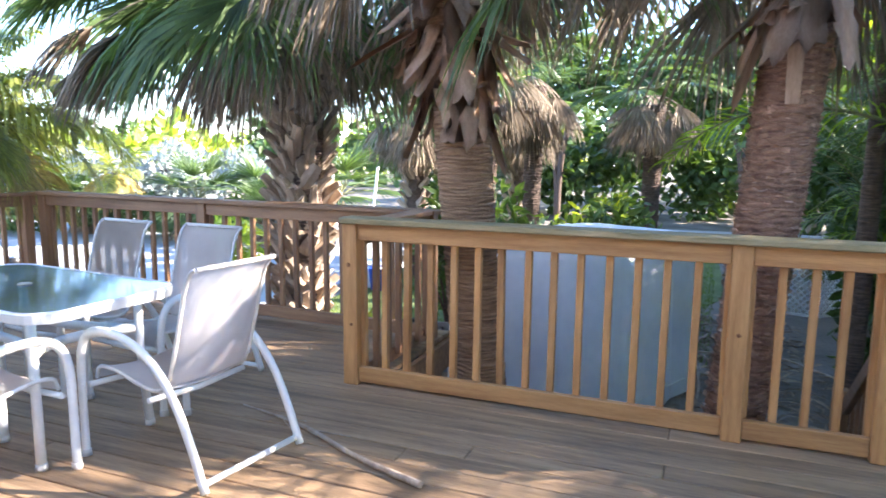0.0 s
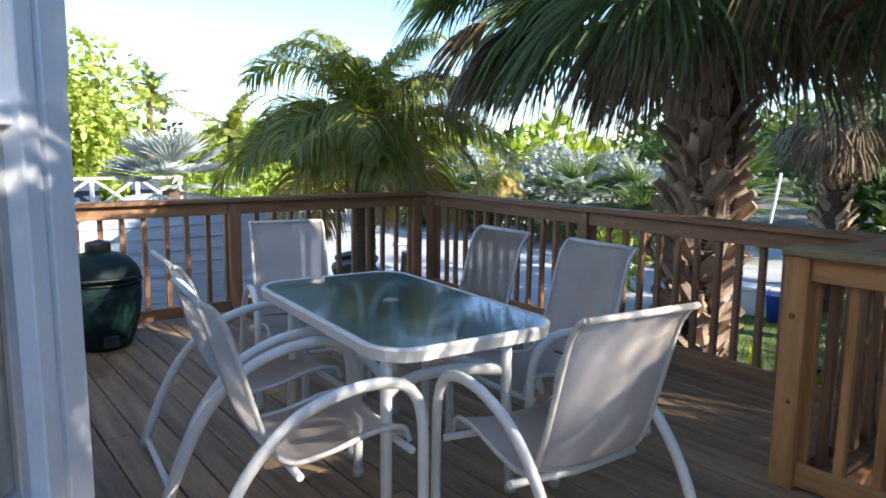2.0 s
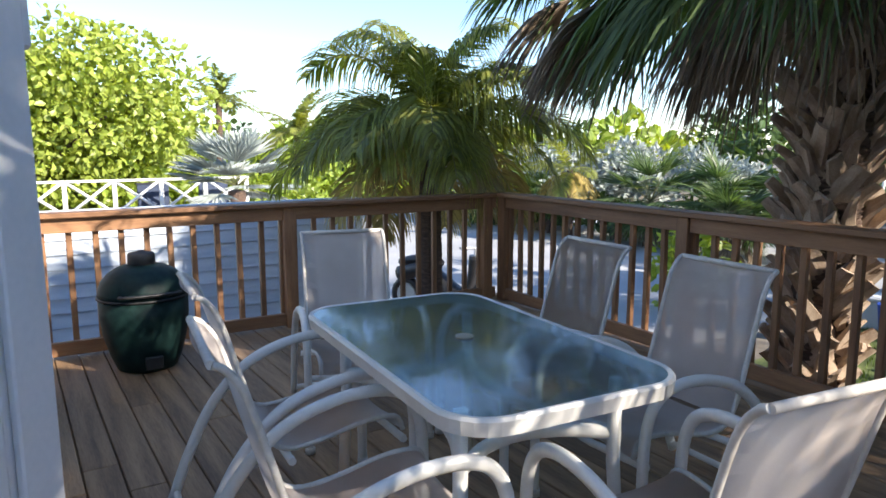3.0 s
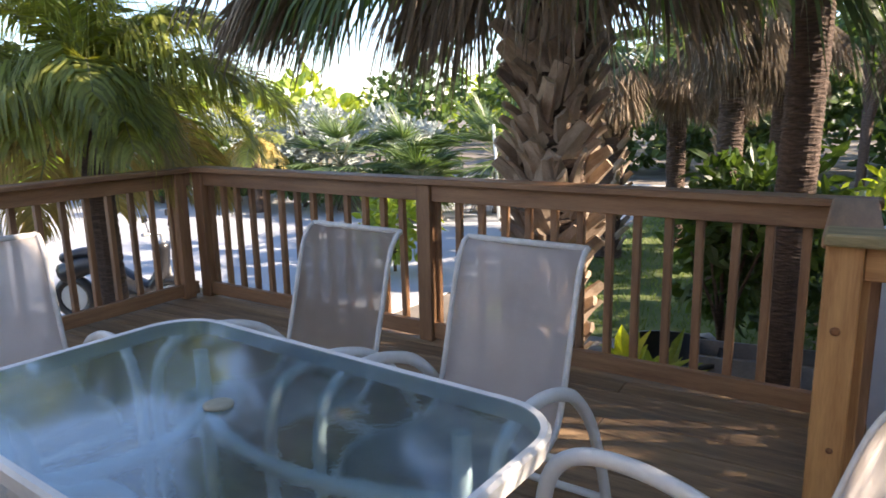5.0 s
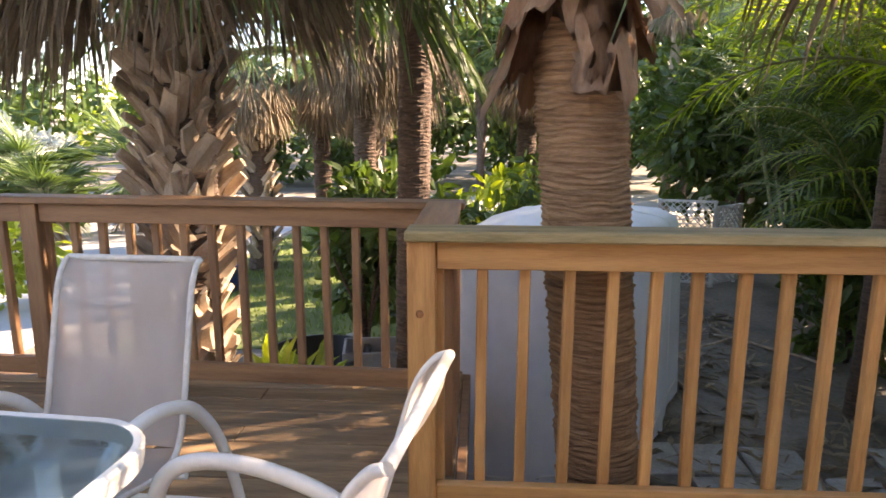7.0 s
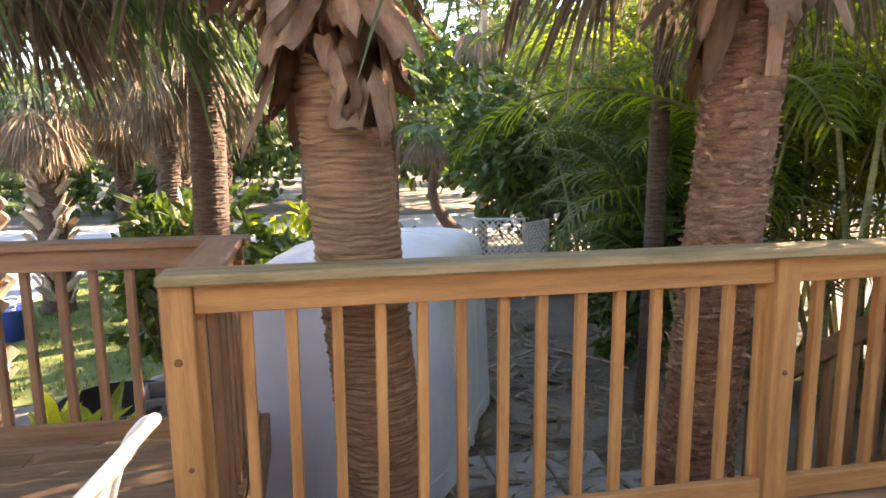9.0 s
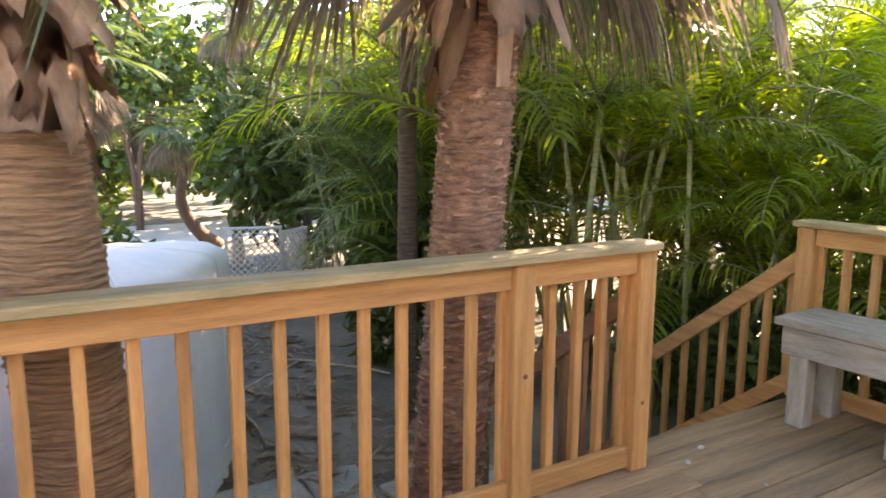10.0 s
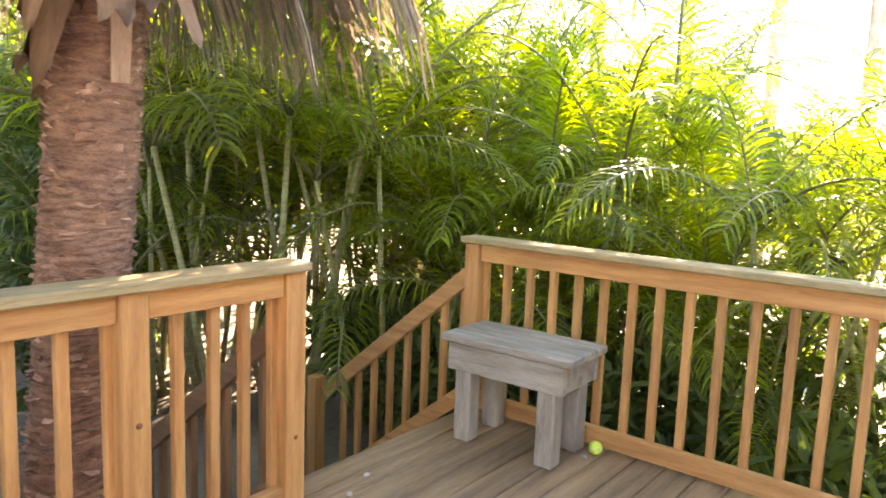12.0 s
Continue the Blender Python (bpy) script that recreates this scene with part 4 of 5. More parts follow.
for nm, mt, low, azs in (("hanging_fronds", LEAF_FAN, 0.0, (15, 48)), ("dead_hanging_fronds", LEAF_DEAD, -0.25, (-30, -5, 30, 60, 75))):
    sh, stems = Sheaf(), []
    for a in azs:
        fan_frond(sh, stems, Vector((dx(2.7), dy, 2.75)), radians(a), low + rg.uniform(-.15, .15), rg.uniform(0.5, 0.95), rg.uniform(0.6, 0.85), rg, 18, 1.4, spread=1.0, width=0.022)
    sh.ob(nm, mt, palm)
    stems_part(stems, "stalk", BOOT, palm)
crown(palm, (dx(3.0), dy, 3.1), 30, 15, 1.15, 1.35, rng, el=(-0.15, 0.9), dead_el=(-0.3, 0.1), hang=0.9)

# the dark slim palm beside the return
palm = thing("cabbage_palm", "slim dark-barked palm beside the deck", "palm tree", "palms by the deck")
part("trunk", rough_trunk((-0.30, 3.02, GZ), (-0.22, 3.0, 3.4), 0.125, 0.115, rng, 0.03, 0.006), TRUNK_DARK, palm)
crown(palm, (-0.22, 3.0, 3.6), 26, 18, 1.0, 0.9, rng, dead_el=(-1.2, -0.5))

# tall palms added behind the areca hedge; unseen crowns shade deck and house
rg = random.Random(31)
for x, y, h, n in ((10.6, 2.9, 6.9, 12), (9.6, 5.2, 6.3, 24), (12.2, 0.8, 9.3, 42), (12.6, 2.3, 9.8, 42), (11.9, -0.5, 9.2, 42)):
    palm = thing("cabbage_palm", "tall slim palm added behind the hedge as an unseen sun blocker", "palm tree", "tall palms behind the hedge")
    part("trunk", rough_trunk((x, y, GZ), (x + 0.1, y, GZ + h), 0.11, 0.10, rg, 0.06, 0.005, 14), BOOT, palm)
    crown(palm, (x + 0.1, y, GZ + h + 0.1), n, 6, 1.2, 1.2, rg, el=(-0.6, 1.2), segs=22, dead_el=(-1.0, -0.5))

# smaller palms on the lawn, with skirts of dead fronds
for x, y, h, r, crossed in ((-2.95, 7.6, 2.8, 0.17, 1), (-2.25, 8.7, 2.9, 0.13, 0), (-1.75, 9.9, 2.8, 0.15, 1), (-0.75, 7.0, 3.2, 0.13, 0), (0.9, 8.6, 3.0, 0.14, 0), (-1.2, 6.2, 3.3, 0.12, 0)):
    palm = thing("cabbage_palm", "small palm on the lawn with a dry brown skirt", "palm tree", "palms on the lawn")
    part("trunk", rough_trunk((x, y, GZ), (x + rng.uniform(-.1, .1), y, GZ + h), r, r * 1.1, rng, 0.04, 0.01, 18), TRUNK_DARK, palm)
    if crossed:
        for i in range(70):
            a, z = i * 2.399, GZ + 0.1 + i * (h - 0.2) / 70
            share("leaf_base", boots[i % 2], palm, Matrix.Translation((x + math.cos(a) * r, y + math.sin(a) * r, z)) @ Euler((0, 0, a + math.pi / 2)).to_matrix().to_4x4() @ Euler((radians(18), radians(30 if i % 2 else -30), 0)).to_matrix().to_4x4())
    crown(palm, (x, y, GZ + h + 0.25), 12, 34, 0.9, 0.8, rng, el=(0.1, 1.2), dead_el=(-1.3, 0.1), segs=22)


# ---- feather palms ----
def feather_palm(name, label, category, group, base, top, r, fronds, L, leaf, rng, leaf_mat, el=(-0.3, 1.2), droop=1.4, leaflets=44, width=0.035, hangleaf=0.8, yellow=0, toward=None):
    p = thing(name, label, category, group)
    part("trunk", rough_trunk(base, top, r, r * 0.8, rng, 0.06, 0.006, 16), TRUNK_DARK, p)
    sh, stems, dry = Sheaf(), [], Sheaf()
    for i in range(fronds):
        keep = 1.0 if toward is None else 1.0 - 0.42 * max(0.0, math.cos(i * 2.399 - toward))
        feather_frond(dry if i < yellow else sh, stems, Vector(top), i * 2.399 + rng.uniform(-.2, .2), rng.uniform(*el) if i >= yellow else rng.uniform(-0.6, 0.0), L * keep * rng.uniform(0.8, 1.1), rng, leaflets, leaf, droop * rng.uniform(0.7, 1.3), width, hangleaf)
    sh.ob("crown", leaf_mat, p, "arching green feather fronds")
    if yellow:
        dry.ob("dry_fronds", LEAF_YELLOW, p, "yellowed lower fronds")
    stems_part(stems, "rib", STEM, p)
    return p


feather_palm("coconut_palm", "young coconut palm with arching fronds beyond the deck corner", "palm tree", "", (-4.86, 1.08, GZ), (-4.92, 1.10, 1.48), 0.12, 34, 1.75, 0.66, random.Random(5), LEAF_COCO, el=(0.1, 1.3), droop=2.9, leaflets=72, width=0.022, hangleaf=1.3, yellow=5, toward=-0.55)
feather_palm("coconut_palm", "tall coconut palm far beyond the drive", "palm tree", "distant palms", (-28, 5.1, GZ), (-28, 5.2, 3.0), 0.16, 16, 2.0, 0.6, rng, LEAF_COCO, leaflets=26, width=0.07)
feather_palm("coconut_palm", "tall coconut palm far beyond the drive", "palm tree", "distant palms", (-27, 8.0, GZ), (-27, 8.1, 2.0), 0.16, 16, 2.0, 0.6, rng, LEAF_COCO, leaflets=26, width=0.07)
feather_palm("coconut_palm", "small yellowing palm across the drive", "palm tree", "", (-11.0, 8.6, GZ), (-11.0, 8.6, 0.75), 0.09, 16, 1.2, 0.35, rng, LEAF_COCO, el=(-0.4, 1.0), leaflets=30, yellow=7)
for x, y, s in ((-9.5, 9.6, 1.0), (-8.0, 10.2, 1.0), (-7.2, 9.2, 0.75), (-6.2, 10.6, 1.15), (-13, 9.5, 0.8)):
    p = thing("fan_palm", "bushy pale green fan palm across the drive", "palm tree", "fan palms across the drive")
    part("trunk", rough_trunk((x, y, GZ), (x, y, GZ + 0.9 * s), 0.12, 0.10, rng, 0.05, 0.008, 14), TRUNK_DARK, p)
    crown(p, (x, y, GZ + 1.0 * s), 34, 8, 0.75 * s, 0.7 * s, rng, el=(-0.5, 1.3), hang=0.35, segs=22)
p = thing("fan_palm", "silver-leaved fan palm beyond the fence", "palm tree")
part("trunk", rough_trunk((-15.4, 2.2, GZ), (-15.4, 2.2, 0.3), 0.2, 0.2, rng, 0.06, 0.01, 14), TRUNK_DARK, p)
sh, stems = Sheaf(), []
for i in range(30):
    fan_frond(sh, stems, Vector((-15.4, 2.2, 0.4)), i * 2.399, rng.uniform(-0.3, 1.3), 0.8, 0.8, rng, 24, 0.15, width=0.07)
sh.ob("crown", LEAF_SILVER, p, "silver-white stiff fan fronds")
stems_part(stems, "stalk", STEM, p)


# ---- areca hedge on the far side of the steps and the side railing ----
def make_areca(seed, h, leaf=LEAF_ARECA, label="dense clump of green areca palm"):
    rg = random.Random(seed)
    p = thing("areca_palm", label, "palm", "areca hedge")
    sh, stems = Sheaf(), []
    bm = bmesh.new()
    for i in range(9):
        a, rr = i * 2.399, 0.10 + 0.38 * rg.random()
        b = Vector((math.cos(a) * rr, math.sin(a) * rr, 0))
        hh = h * rg.uniform(0.25, 0.80)
        t = b + Vector((math.cos(a) * 0.25 * hh, math.sin(a) * 0.25 * hh, hh))
        tube(bm, [b, b.lerp(t, 0.5) + Vector((0, 0, 0.05)), t], [0.024, 0.02, 0.015], 6)
        for k in range(5):
            feather_frond(sh, stems, t, a + k * 1.9 + rg.uniform(-.4, .4), rg.uniform(0.45, 1.45), h * rg.uniform(0.36, 0.62), rg, 30, 0.40, 2.4, 0.017, 0.75, 0.07, 0.4)
    part("cane", bm, CANE, p)
    sh.ob("crown", leaf, p)
    stems_part(stems, "rib", STEM, p, 4)
    return p


arecas = [make_areca(s, 3.0) for s in (1, 2, 3)]
# clump at (6.9, 0.6) is added, to keep sun patches off the bench
spots = [(4.6, 2.75, 1.3), (5.35, 1.95, 1.05), (5.85, 1.0, 0.95), (5.35, 3.0, 1.35), (6.4, 2.0, 1.2), (6.1, 0.05, 0.85), (6.4, 0.55, 0.95), (6.05, -0.95, 0.86),
         (6.4, -0.6, 0.92), (6.0, -2.0, 0.88), (5.4, -3.1, 0.85), (4.75, 3.9, 1.25), (6.0, 3.9, 1.2), (7.2, 3.1, 1.2),
         (5.9, 7.2, 1.4), (6.2, 5.6, 1.4), (7.4, -3.2, 1.0), (8.2, 4.5, 1.4), (6.9, 0.6, 1.05), (8.1, 0.8, 1.1), (7.3, 1.9, 1.2)]
for i, (x, y, s) in enumerate(spots):
    m = pose(x, y, GZ, rz=i * 77) @ Matrix.Diagonal((s, s, s, 1))
    if i < 3:
        arecas[i].matrix_basis = m
    else:
        c = copy_thing(arecas[i % 3], m)
        c.scale = (s, s, s)
# these clumps take the dark leaf colour in place of deep shade
dark = make_areca(9, 3.0, LEAF_DARK, "areca clump beside the yard, leaves darkened in place of deep shade")
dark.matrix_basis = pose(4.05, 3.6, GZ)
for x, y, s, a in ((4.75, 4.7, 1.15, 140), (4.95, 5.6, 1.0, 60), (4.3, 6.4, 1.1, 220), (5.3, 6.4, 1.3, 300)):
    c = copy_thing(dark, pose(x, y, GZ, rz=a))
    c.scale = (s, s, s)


# ---- broadleaf trees and shrubs ----
def shrub(name, label, category, group, centre, radii, count, size, material, rng, lobes=9, trunk=True, elong=1.6):
    p = thing(name, label, category, group)
    if trunk:
        bm = bmesh.new()
        c = Vector(centre)
        base = Vector((c.x, c.y, GZ))
        for i in range(5):
            d = rand_dir(rng, 0.2)
            tube(bm, spline([base, base.lerp(c, 0.5) + d * 0.1 * radii[0], c + Vector((d.x * radii[0], d.y * radii[1], d.z * radii[2])) * 0.6], 4), [0.045 * radii[0] * (1 - 0.08 * k) for k in range(9)], 6)
        part("branch", bm, TRUNK_DARK, p)
    sh = Sheaf()
    leaf_cloud(sh, centre, radii, count, size, rng, lobes, elong=elong)
    sh.ob("foliage", material, p)
    return p


shrub("sea_grape_tree", "round sunlit yellow-green broadleaf tree beyond the fence", "tree", "", (-23.5, -1.7, 1.5), (3.9, 5.2, 3.8), 19000, 0.19, LEAF_GRAPE, rng, 30, elong=1.25)
for x, y, r, n in ((-11.5, 11.0, 1.3, 2200), (-13.5, 10.5, 1.4, 2200), (-9.8, 12.4, 1.2, 1800), (-16, 9.0, 1.2, 1500)):
    shrub("silver_shrub", "silver-leaved shrub across the drive", "shrub", "silver shrubs", (x, y, 0.35), (r, r, 1.0), n, 0.10, LEAF_SILVER, rng, 10, elong=2.2)
for x, y in ((-10.6, 9.6), (-12.4, 9.2), (-8.9, 11.2), (-14.4, 8.7)):
    shrub("shrub", "dark low shrub under the silver bushes", "shrub", "dark shrubs", (x, y, -0.35), (1.2, 0.9, 0.65), 1500, 0.09, LEAF_DARK, rng, 8)
for x, y, z, r in ((0.1, 5.6, -0.05, 0.36), (0.6, 6.3, 0.0, 0.34), (-5.2, 5.4, -0.4, 0.5)):
    shrub("shrub", "bright yellow-green large-leaved shrub", "shrub", "bright shrubs", (x, y, z), (r, r, 0.72), 300, 0.10, LEAF_BRIGHT, rng, 8, elong=1.9)
for x, y, z, r, n in ((-0.75, 3.6, 0.05, 0.55, 700), (-0.35, 4.1, 0.1, 0.6, 700), (0.9, 5.0, 0.0, 0.6, 600), (0.4, 4.3, -0.3, 0.5, 500)):
    shrub("shrub", "mid-green leafy shrub behind the railing", "shrub", "garden shrubs", (x, y, z), (r, r, 0.85), n, 0.08, LEAF_DARK, rng, 8, elong=2.2)
# shrub at (7.4, 3.6) is added behind the hedge, to shade its left part
for x, y, z, r, n in ((4.9, 6.2, 0.8, 1.0, 3000), (4.3, 4.9, 0.3, 0.7, 2500), (6.2, 8.8, 1.0, 1.6, 3500), (3.6, 4.1, -0.2, 0.5, 1500), (8.0, 8.0, 1.6, 2.2, 3500), (7.6, 12, 1.4, 2.0, 2500), (7.4, 3.6, 1.3, 1.1, 3000)):
    shrub("shrub", "dense dark green shrubbery beside the yard", "shrub", "dark shrubbery", (x, y, z), (r, r, 1.3), n, 0.085, LEAF_DARK, rng, 12, elong=2.4)

for x, y, z, r, n in ((4.1, 8.4, 1.1, 1.1, 2600), (5.1, 8.3, 1.2, 1.2, 2600), (4.4, 9.9, 1.6, 1.4, 2600), (5.8, 7.4, 1.4, 1.2, 2600)):
    shrub("shrub", "tall dark shrub behind the lattice", "shrub", "dark shrubbery", (x, y, z), (r, r, 1.7), n, 0.10, LEAF_DARK, rng, 12, elong=2.4)
for x, y, z, r in ((2.6, 16.5, 3.2, 2.0), (0.2, 17.0, 3.4, 2.2), (5.2, 15.0, 3.0, 2.2), (-2.6, 17.5, 3.2, 2.0), (8.5, 13.0, 3.2, 2.4)):
    shrub("tree", "broadleaf tree across the road", "tree", "trees across the road", (x, y, z), (r, r, 1.7), 2600, 0.15, LEAF_DARK, rng, 14)
# added dark shrubs that hide the sunlit ground showing below the hedge
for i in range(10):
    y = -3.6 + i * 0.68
    shrub("shrub", "low dark undergrowth added to cover bright ground under the areca hedge", "shrub", "hedge undergrowth", (5.15 + rng.uniform(-.15, .5), y, -0.45 + rng.uniform(-.1, .25)), (0.6, 0.55, 0.6), 700, 0.06, LEAF_DARK, rng, 8, elong=3.0)
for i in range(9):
    shrub("shrub", "dark undergrowth added to cover bright ground under the areca hedge", "shrub", "hedge undergrowth", (6.5 + rng.uniform(-.15, .4), -3.4 + i * 0.78, -0.3 + rng.uniform(-.15, .2)), (0.75, 0.65, 0.85), 700, 0.06, LEAF_DARK, rng, 9, elong=3.0)
sh = Sheaf()
for i in range(34):
    leaf_cloud(sh, (-21.5 - rng.uniform(0, 3), -8 + i * 0.75, GZ + 0.6), (1.3, 1.0, rng.uniform(0.7, 1.1)), 260, 0.2, rng, 6)
tagged(sh.ob("far_scrub", LEAF_BRIGHT), "sunlit yellow-green scrub behind the white fence", "scrub", kind="stuff")

# far woods round the place
sh, sh2 = Sheaf(), Sheaf()
for i in range(150):
    a = radians(rng.uniform(-60, 205))
    d = rng.uniform(26, 60)
    x, y = math.cos(a) * d, math.sin(a) * d
    if abs(a) < radians(200):
        east = max(0.0, math.cos(a - radians(70)))
        h = 2.4 + 3.4 * east ** 2 + rng.uniform(0, 0.9)
        leaf_cloud(sh if rng.random() < 0.6 else sh2, (x, y, GZ + h * 0.5), (2.4, 2.4, h * 0.62), 260, 0.42, rng, 7)
tagged(sh.ob("far_woods", LEAF_DARK), "dark green distant woodland", "woods", kind="stuff")
tagged(sh2.ob("far_woods", LEAF_BRIGHT), "sunlit yellow-green distant woodland", "woods", kind="stuff")
sh = Sheaf()
for i in range(30):
    a = radians(rng.uniform(48, 112))
    d = rng.uniform(17.5, 24)
    leaf_cloud(sh, (math.cos(a) * d - 1.5, math.sin(a) * d, GZ + rng.uniform(0.5, 3.2)), (1.6, 1.2, 1.5), 300, 0.24, rng, 6)
tagged(sh.ob("far_thicket", LEAF_DARK), "dark thicket across the road", "woods", kind="stuff")

# ---- covered boat, lattice, leaning palm ----
cover = thing("covered_boat", "boat under a pale grey fitted tarpaulin", "boat")
bm = bmesh.new()
ring = [(-0.02, 1.66), (0.32, 1.55), (0.75, 1.60), (1.08, 1.74), (1.33, 2.1), (1.58, 2.7), (1.84, 3.3), (1.80, 3.75), (1.2, 3.95), (0.7, 3.8), (0.30, 3.1), (0.08, 2.3)]
ring = [v.to_2d() for v in spline([Vector((*p, 0)) for p in ring + ring[:1]], 5)][:-1]
cx, cy = 0.85, 2.7
levels = [(1.00, GZ + 0.03), (0.985, -0.6), (0.965, -0.2), (0.95, 0.2), (0.93, 0.50), (0.90, 0.60), (0.80, 0.655), (0.5, 0.70), (0.2, 0.735)]
rows = []
for j, (s, z) in enumerate(levels):
    row = []
    for k, p in enumerate(ring):
        fold = (0.026 * math.sin(k * 1.1 + j * 0.15) + 0.012 * math.sin(k * 2.7)) * (1 - j / 11) + 0.02 * noise.noise(Vector((k * 0.3, j * 0.6, 2)))
        x, y = cx + (p.x - cx) * (s + fold), cy + (p.y - cy) * (s + fold)
        zz = z + (0.02 * math.sin(k * 0.7) if j < 1 else 0) - (0.06 * (y - 1.6) / 2 if j > 3 else 0) + 0.012 * noise.noise(Vector((k * 0.5, j, 5)))
        row.append(bm.verts.new((x, y, zz)))
    rows.append(row)
for a, b in zip(rows, rows[1:]):
    for k in range(len(a)):
        f = bm.faces.new((a[k], a[(k + 1) % len(a)], b[(k + 1) % len(a)], b[k]))
        f.smooth = True
bm.faces.new(rows[-1])
seams = [(12, 0), (27, 0), (40, 0)]
lines = [[rows[j][k].co.copy() for j in range(len(rows))] for k, _ in seams]
tarp = part("tarpaulin", bm, TARP, cover)
for line in lines:
    part("seam", tube(bmesh.new(), line, 0.006, 5), TRIM, tarp)
bm = bmesh.new()
tube(bm, [(cx + (p.x - cx) * 1.0, cy + (p.y - cy) * 1.0, -0.72) for p in ring], 0.006, 5, closed=True)
part("tie_rope", bm, TRIM_WHITE, cover)


def lattice(a, b, z0, z1, step):
    f = thing("lattice_panel", "white diagonal lattice panel standing in the yard", "fence", "lattice panels")
    a, b = Vector((*a, 0)), Vector((*b, 0))
    L, H = (b - a).length, z1 - z0
    f.matrix_basis = pose(a.x, a.y, z0, rz=math.degrees(math.atan2(b.y - a.y, b.x - a.x)))
    for x0, x1, q0, q1 in ((0, L, 0, 0.03), (0, L, H - 0.03, H), (0, 0.03, 0.03, H - 0.03), (L - 0.03, L, 0.03, H - 0.03)):
        part("frame", one_box(x0, x1, -0.012, 0.012, q0, q1, 0.002), TRIM_WHITE, f)
    for s in (-1, 1):
        c = -H
        while c < L:
            x0, x1 = max(0.0, c), min(L, c + H)
            if x1 - x0 > 0.03:
                z_a, z_b = (x0 - c, x1 - c) if s > 0 else (H - (x0 - c), H - (x1 - c))
                bm = bmesh.new()
                tube(bm, [(x0, s * 0.005, z_a), (x1, s * 0.005, z_b)], 0.021, 4, 0.3)
                part("lath", bm, TRIM_WHITE, f)
            c += step
    for x in (0.02, L - 0.02):
        part("stake", one_box(x - 0.02, x + 0.02, 0.014, 0.05, GZ - z0 - 0.05, H, 0.002), TRIM_WHITE, f)


lattice((2.56, 7.02), (3.27, 6.85), GZ + 0.05, 0.25, 0.088)
lattice((3.28, 6.86), (3.72, 7.2), GZ + 0.05, 0.18, 0.088)
p = thing("leaning_palm", "thin palm with a curved leaning trunk in the yard", "palm tree")
bm = bmesh.new()
tube(bm, spline([(3.75, 13.0, GZ), (3.3, 12.9, -0.5), (3.0, 12.8, 0.1), (3.05, 12.7, 0.8), (2.9, 12.7, 1.6)], 6), [0.16 - 0.004 * i for i in range(25)], 10)
part("trunk", bm, TRUNK_DARK, p)
crown(p, (2.9, 12.7, 1.7), 14, 18, 0.8, 0.6, rng, dead_el=(-1.2, -0.4), segs=18)
for x, y, r in ((3.55, 10.5, 0.10), (3.05, 2.85, 0.08), (5.2, 10.6, 0.12)):
    p = thing("bare_trunk", "straight grey palm trunk among the shrubs", "palm tree", "grey trunks")
    part("trunk", rough_trunk((x, y, GZ), (x + 0.05, y, 3.6), r, r * 0.8, rng, 0.05, 0.004, 14), TRUNK_DARK if y < 5 else BOOT, p)
    crown(p, (x + 0.05, y, 3.7), 16, 10, 0.8, 0.7, rng, segs=18)

# pavers and fallen sticks behind the near railing
pav = thing("paving", "old grey stepping pavers under leaf litter", "paving", kind="structure")
for i in range(5):
    for j in range(4):
        if rng.random() < 0.85:
            ob = part("paver", one_box(-0.19, 0.19, -0.19, 0.19, 0, 0.05, 0.012), PAVER, pav)
            ob.matrix_basis = pose(1.35 + i * 0.41 + rng.uniform(-.02, .02), 0.9 + j * 0.41 + rng.uniform(-.02, .02), GZ - 0.02 + rng.uniform(0, .012), rng.uniform(-2, 2), rng.uniform(-2, 2), rng.uniform(-5, 5))
sh = Sheaf()
for i in range(2600):
    p = Vector((rng.uniform(-0.2, 3.0), rng.uniform(0.5, 6.5), GZ + rng.uniform(0.004, 0.04)))
    d = Vector((rng.gauss(0, 1), rng.gauss(0, 1), rng.uniform(-.1, .25))).normalized()
    sh.leaf(p, d, Vector((rng.uniform(-.4, .4), rng.uniform(-.4, .4), 1)).normalized(), rng.uniform(0.06, 0.26), rng.uniform(0.012, 0.05))
tagged(sh.ob("leaf_litter", LEAF_DEAD), "dry brown leaf litter on the ground", "leaf litter", kind="stuff")
for i in range(8):
    bm = bmesh.new()
    x, y, a = rng.uniform(1.3, 3.2), rng.uniform(2.2, 5.5), rng.uniform(0, 6.28)
    tube(bm, spline([(x + math.cos(a) * s + rng.uniform(-.06, .06), y + math.sin(a) * s + rng.uniform(-.06, .06), GZ + 0.03 + 0.04 * rng.random()) for s in (-0.6, -0.3, 0, 0.3, 0.6)], 3), 0.012, 6)
    tagged(link("fallen_branch", bm, BOOT), "dry fallen branch on the ground", "branch", "fallen branches")

# grass
sh = Sheaf()
for i in range(16000):
    x, y = rng.uniform(-3.3, 2.0), rng.uniform(4.2, 12.5)
    h = rng.uniform(0.03, 0.08)
    b = Vector((x, y, GZ + 0.006))
    d = Vector((rng.uniform(-.5, .5), rng.uniform(-.5, .5), 1)).normalized()
    sh.strip([b, b + d * h], [0.014, 0.002], Vector((math.cos(i), math.sin(i), 0)))
tagged(sh.ob("grass", GRASS), "short green lawn grass", "grass", kind="stuff")

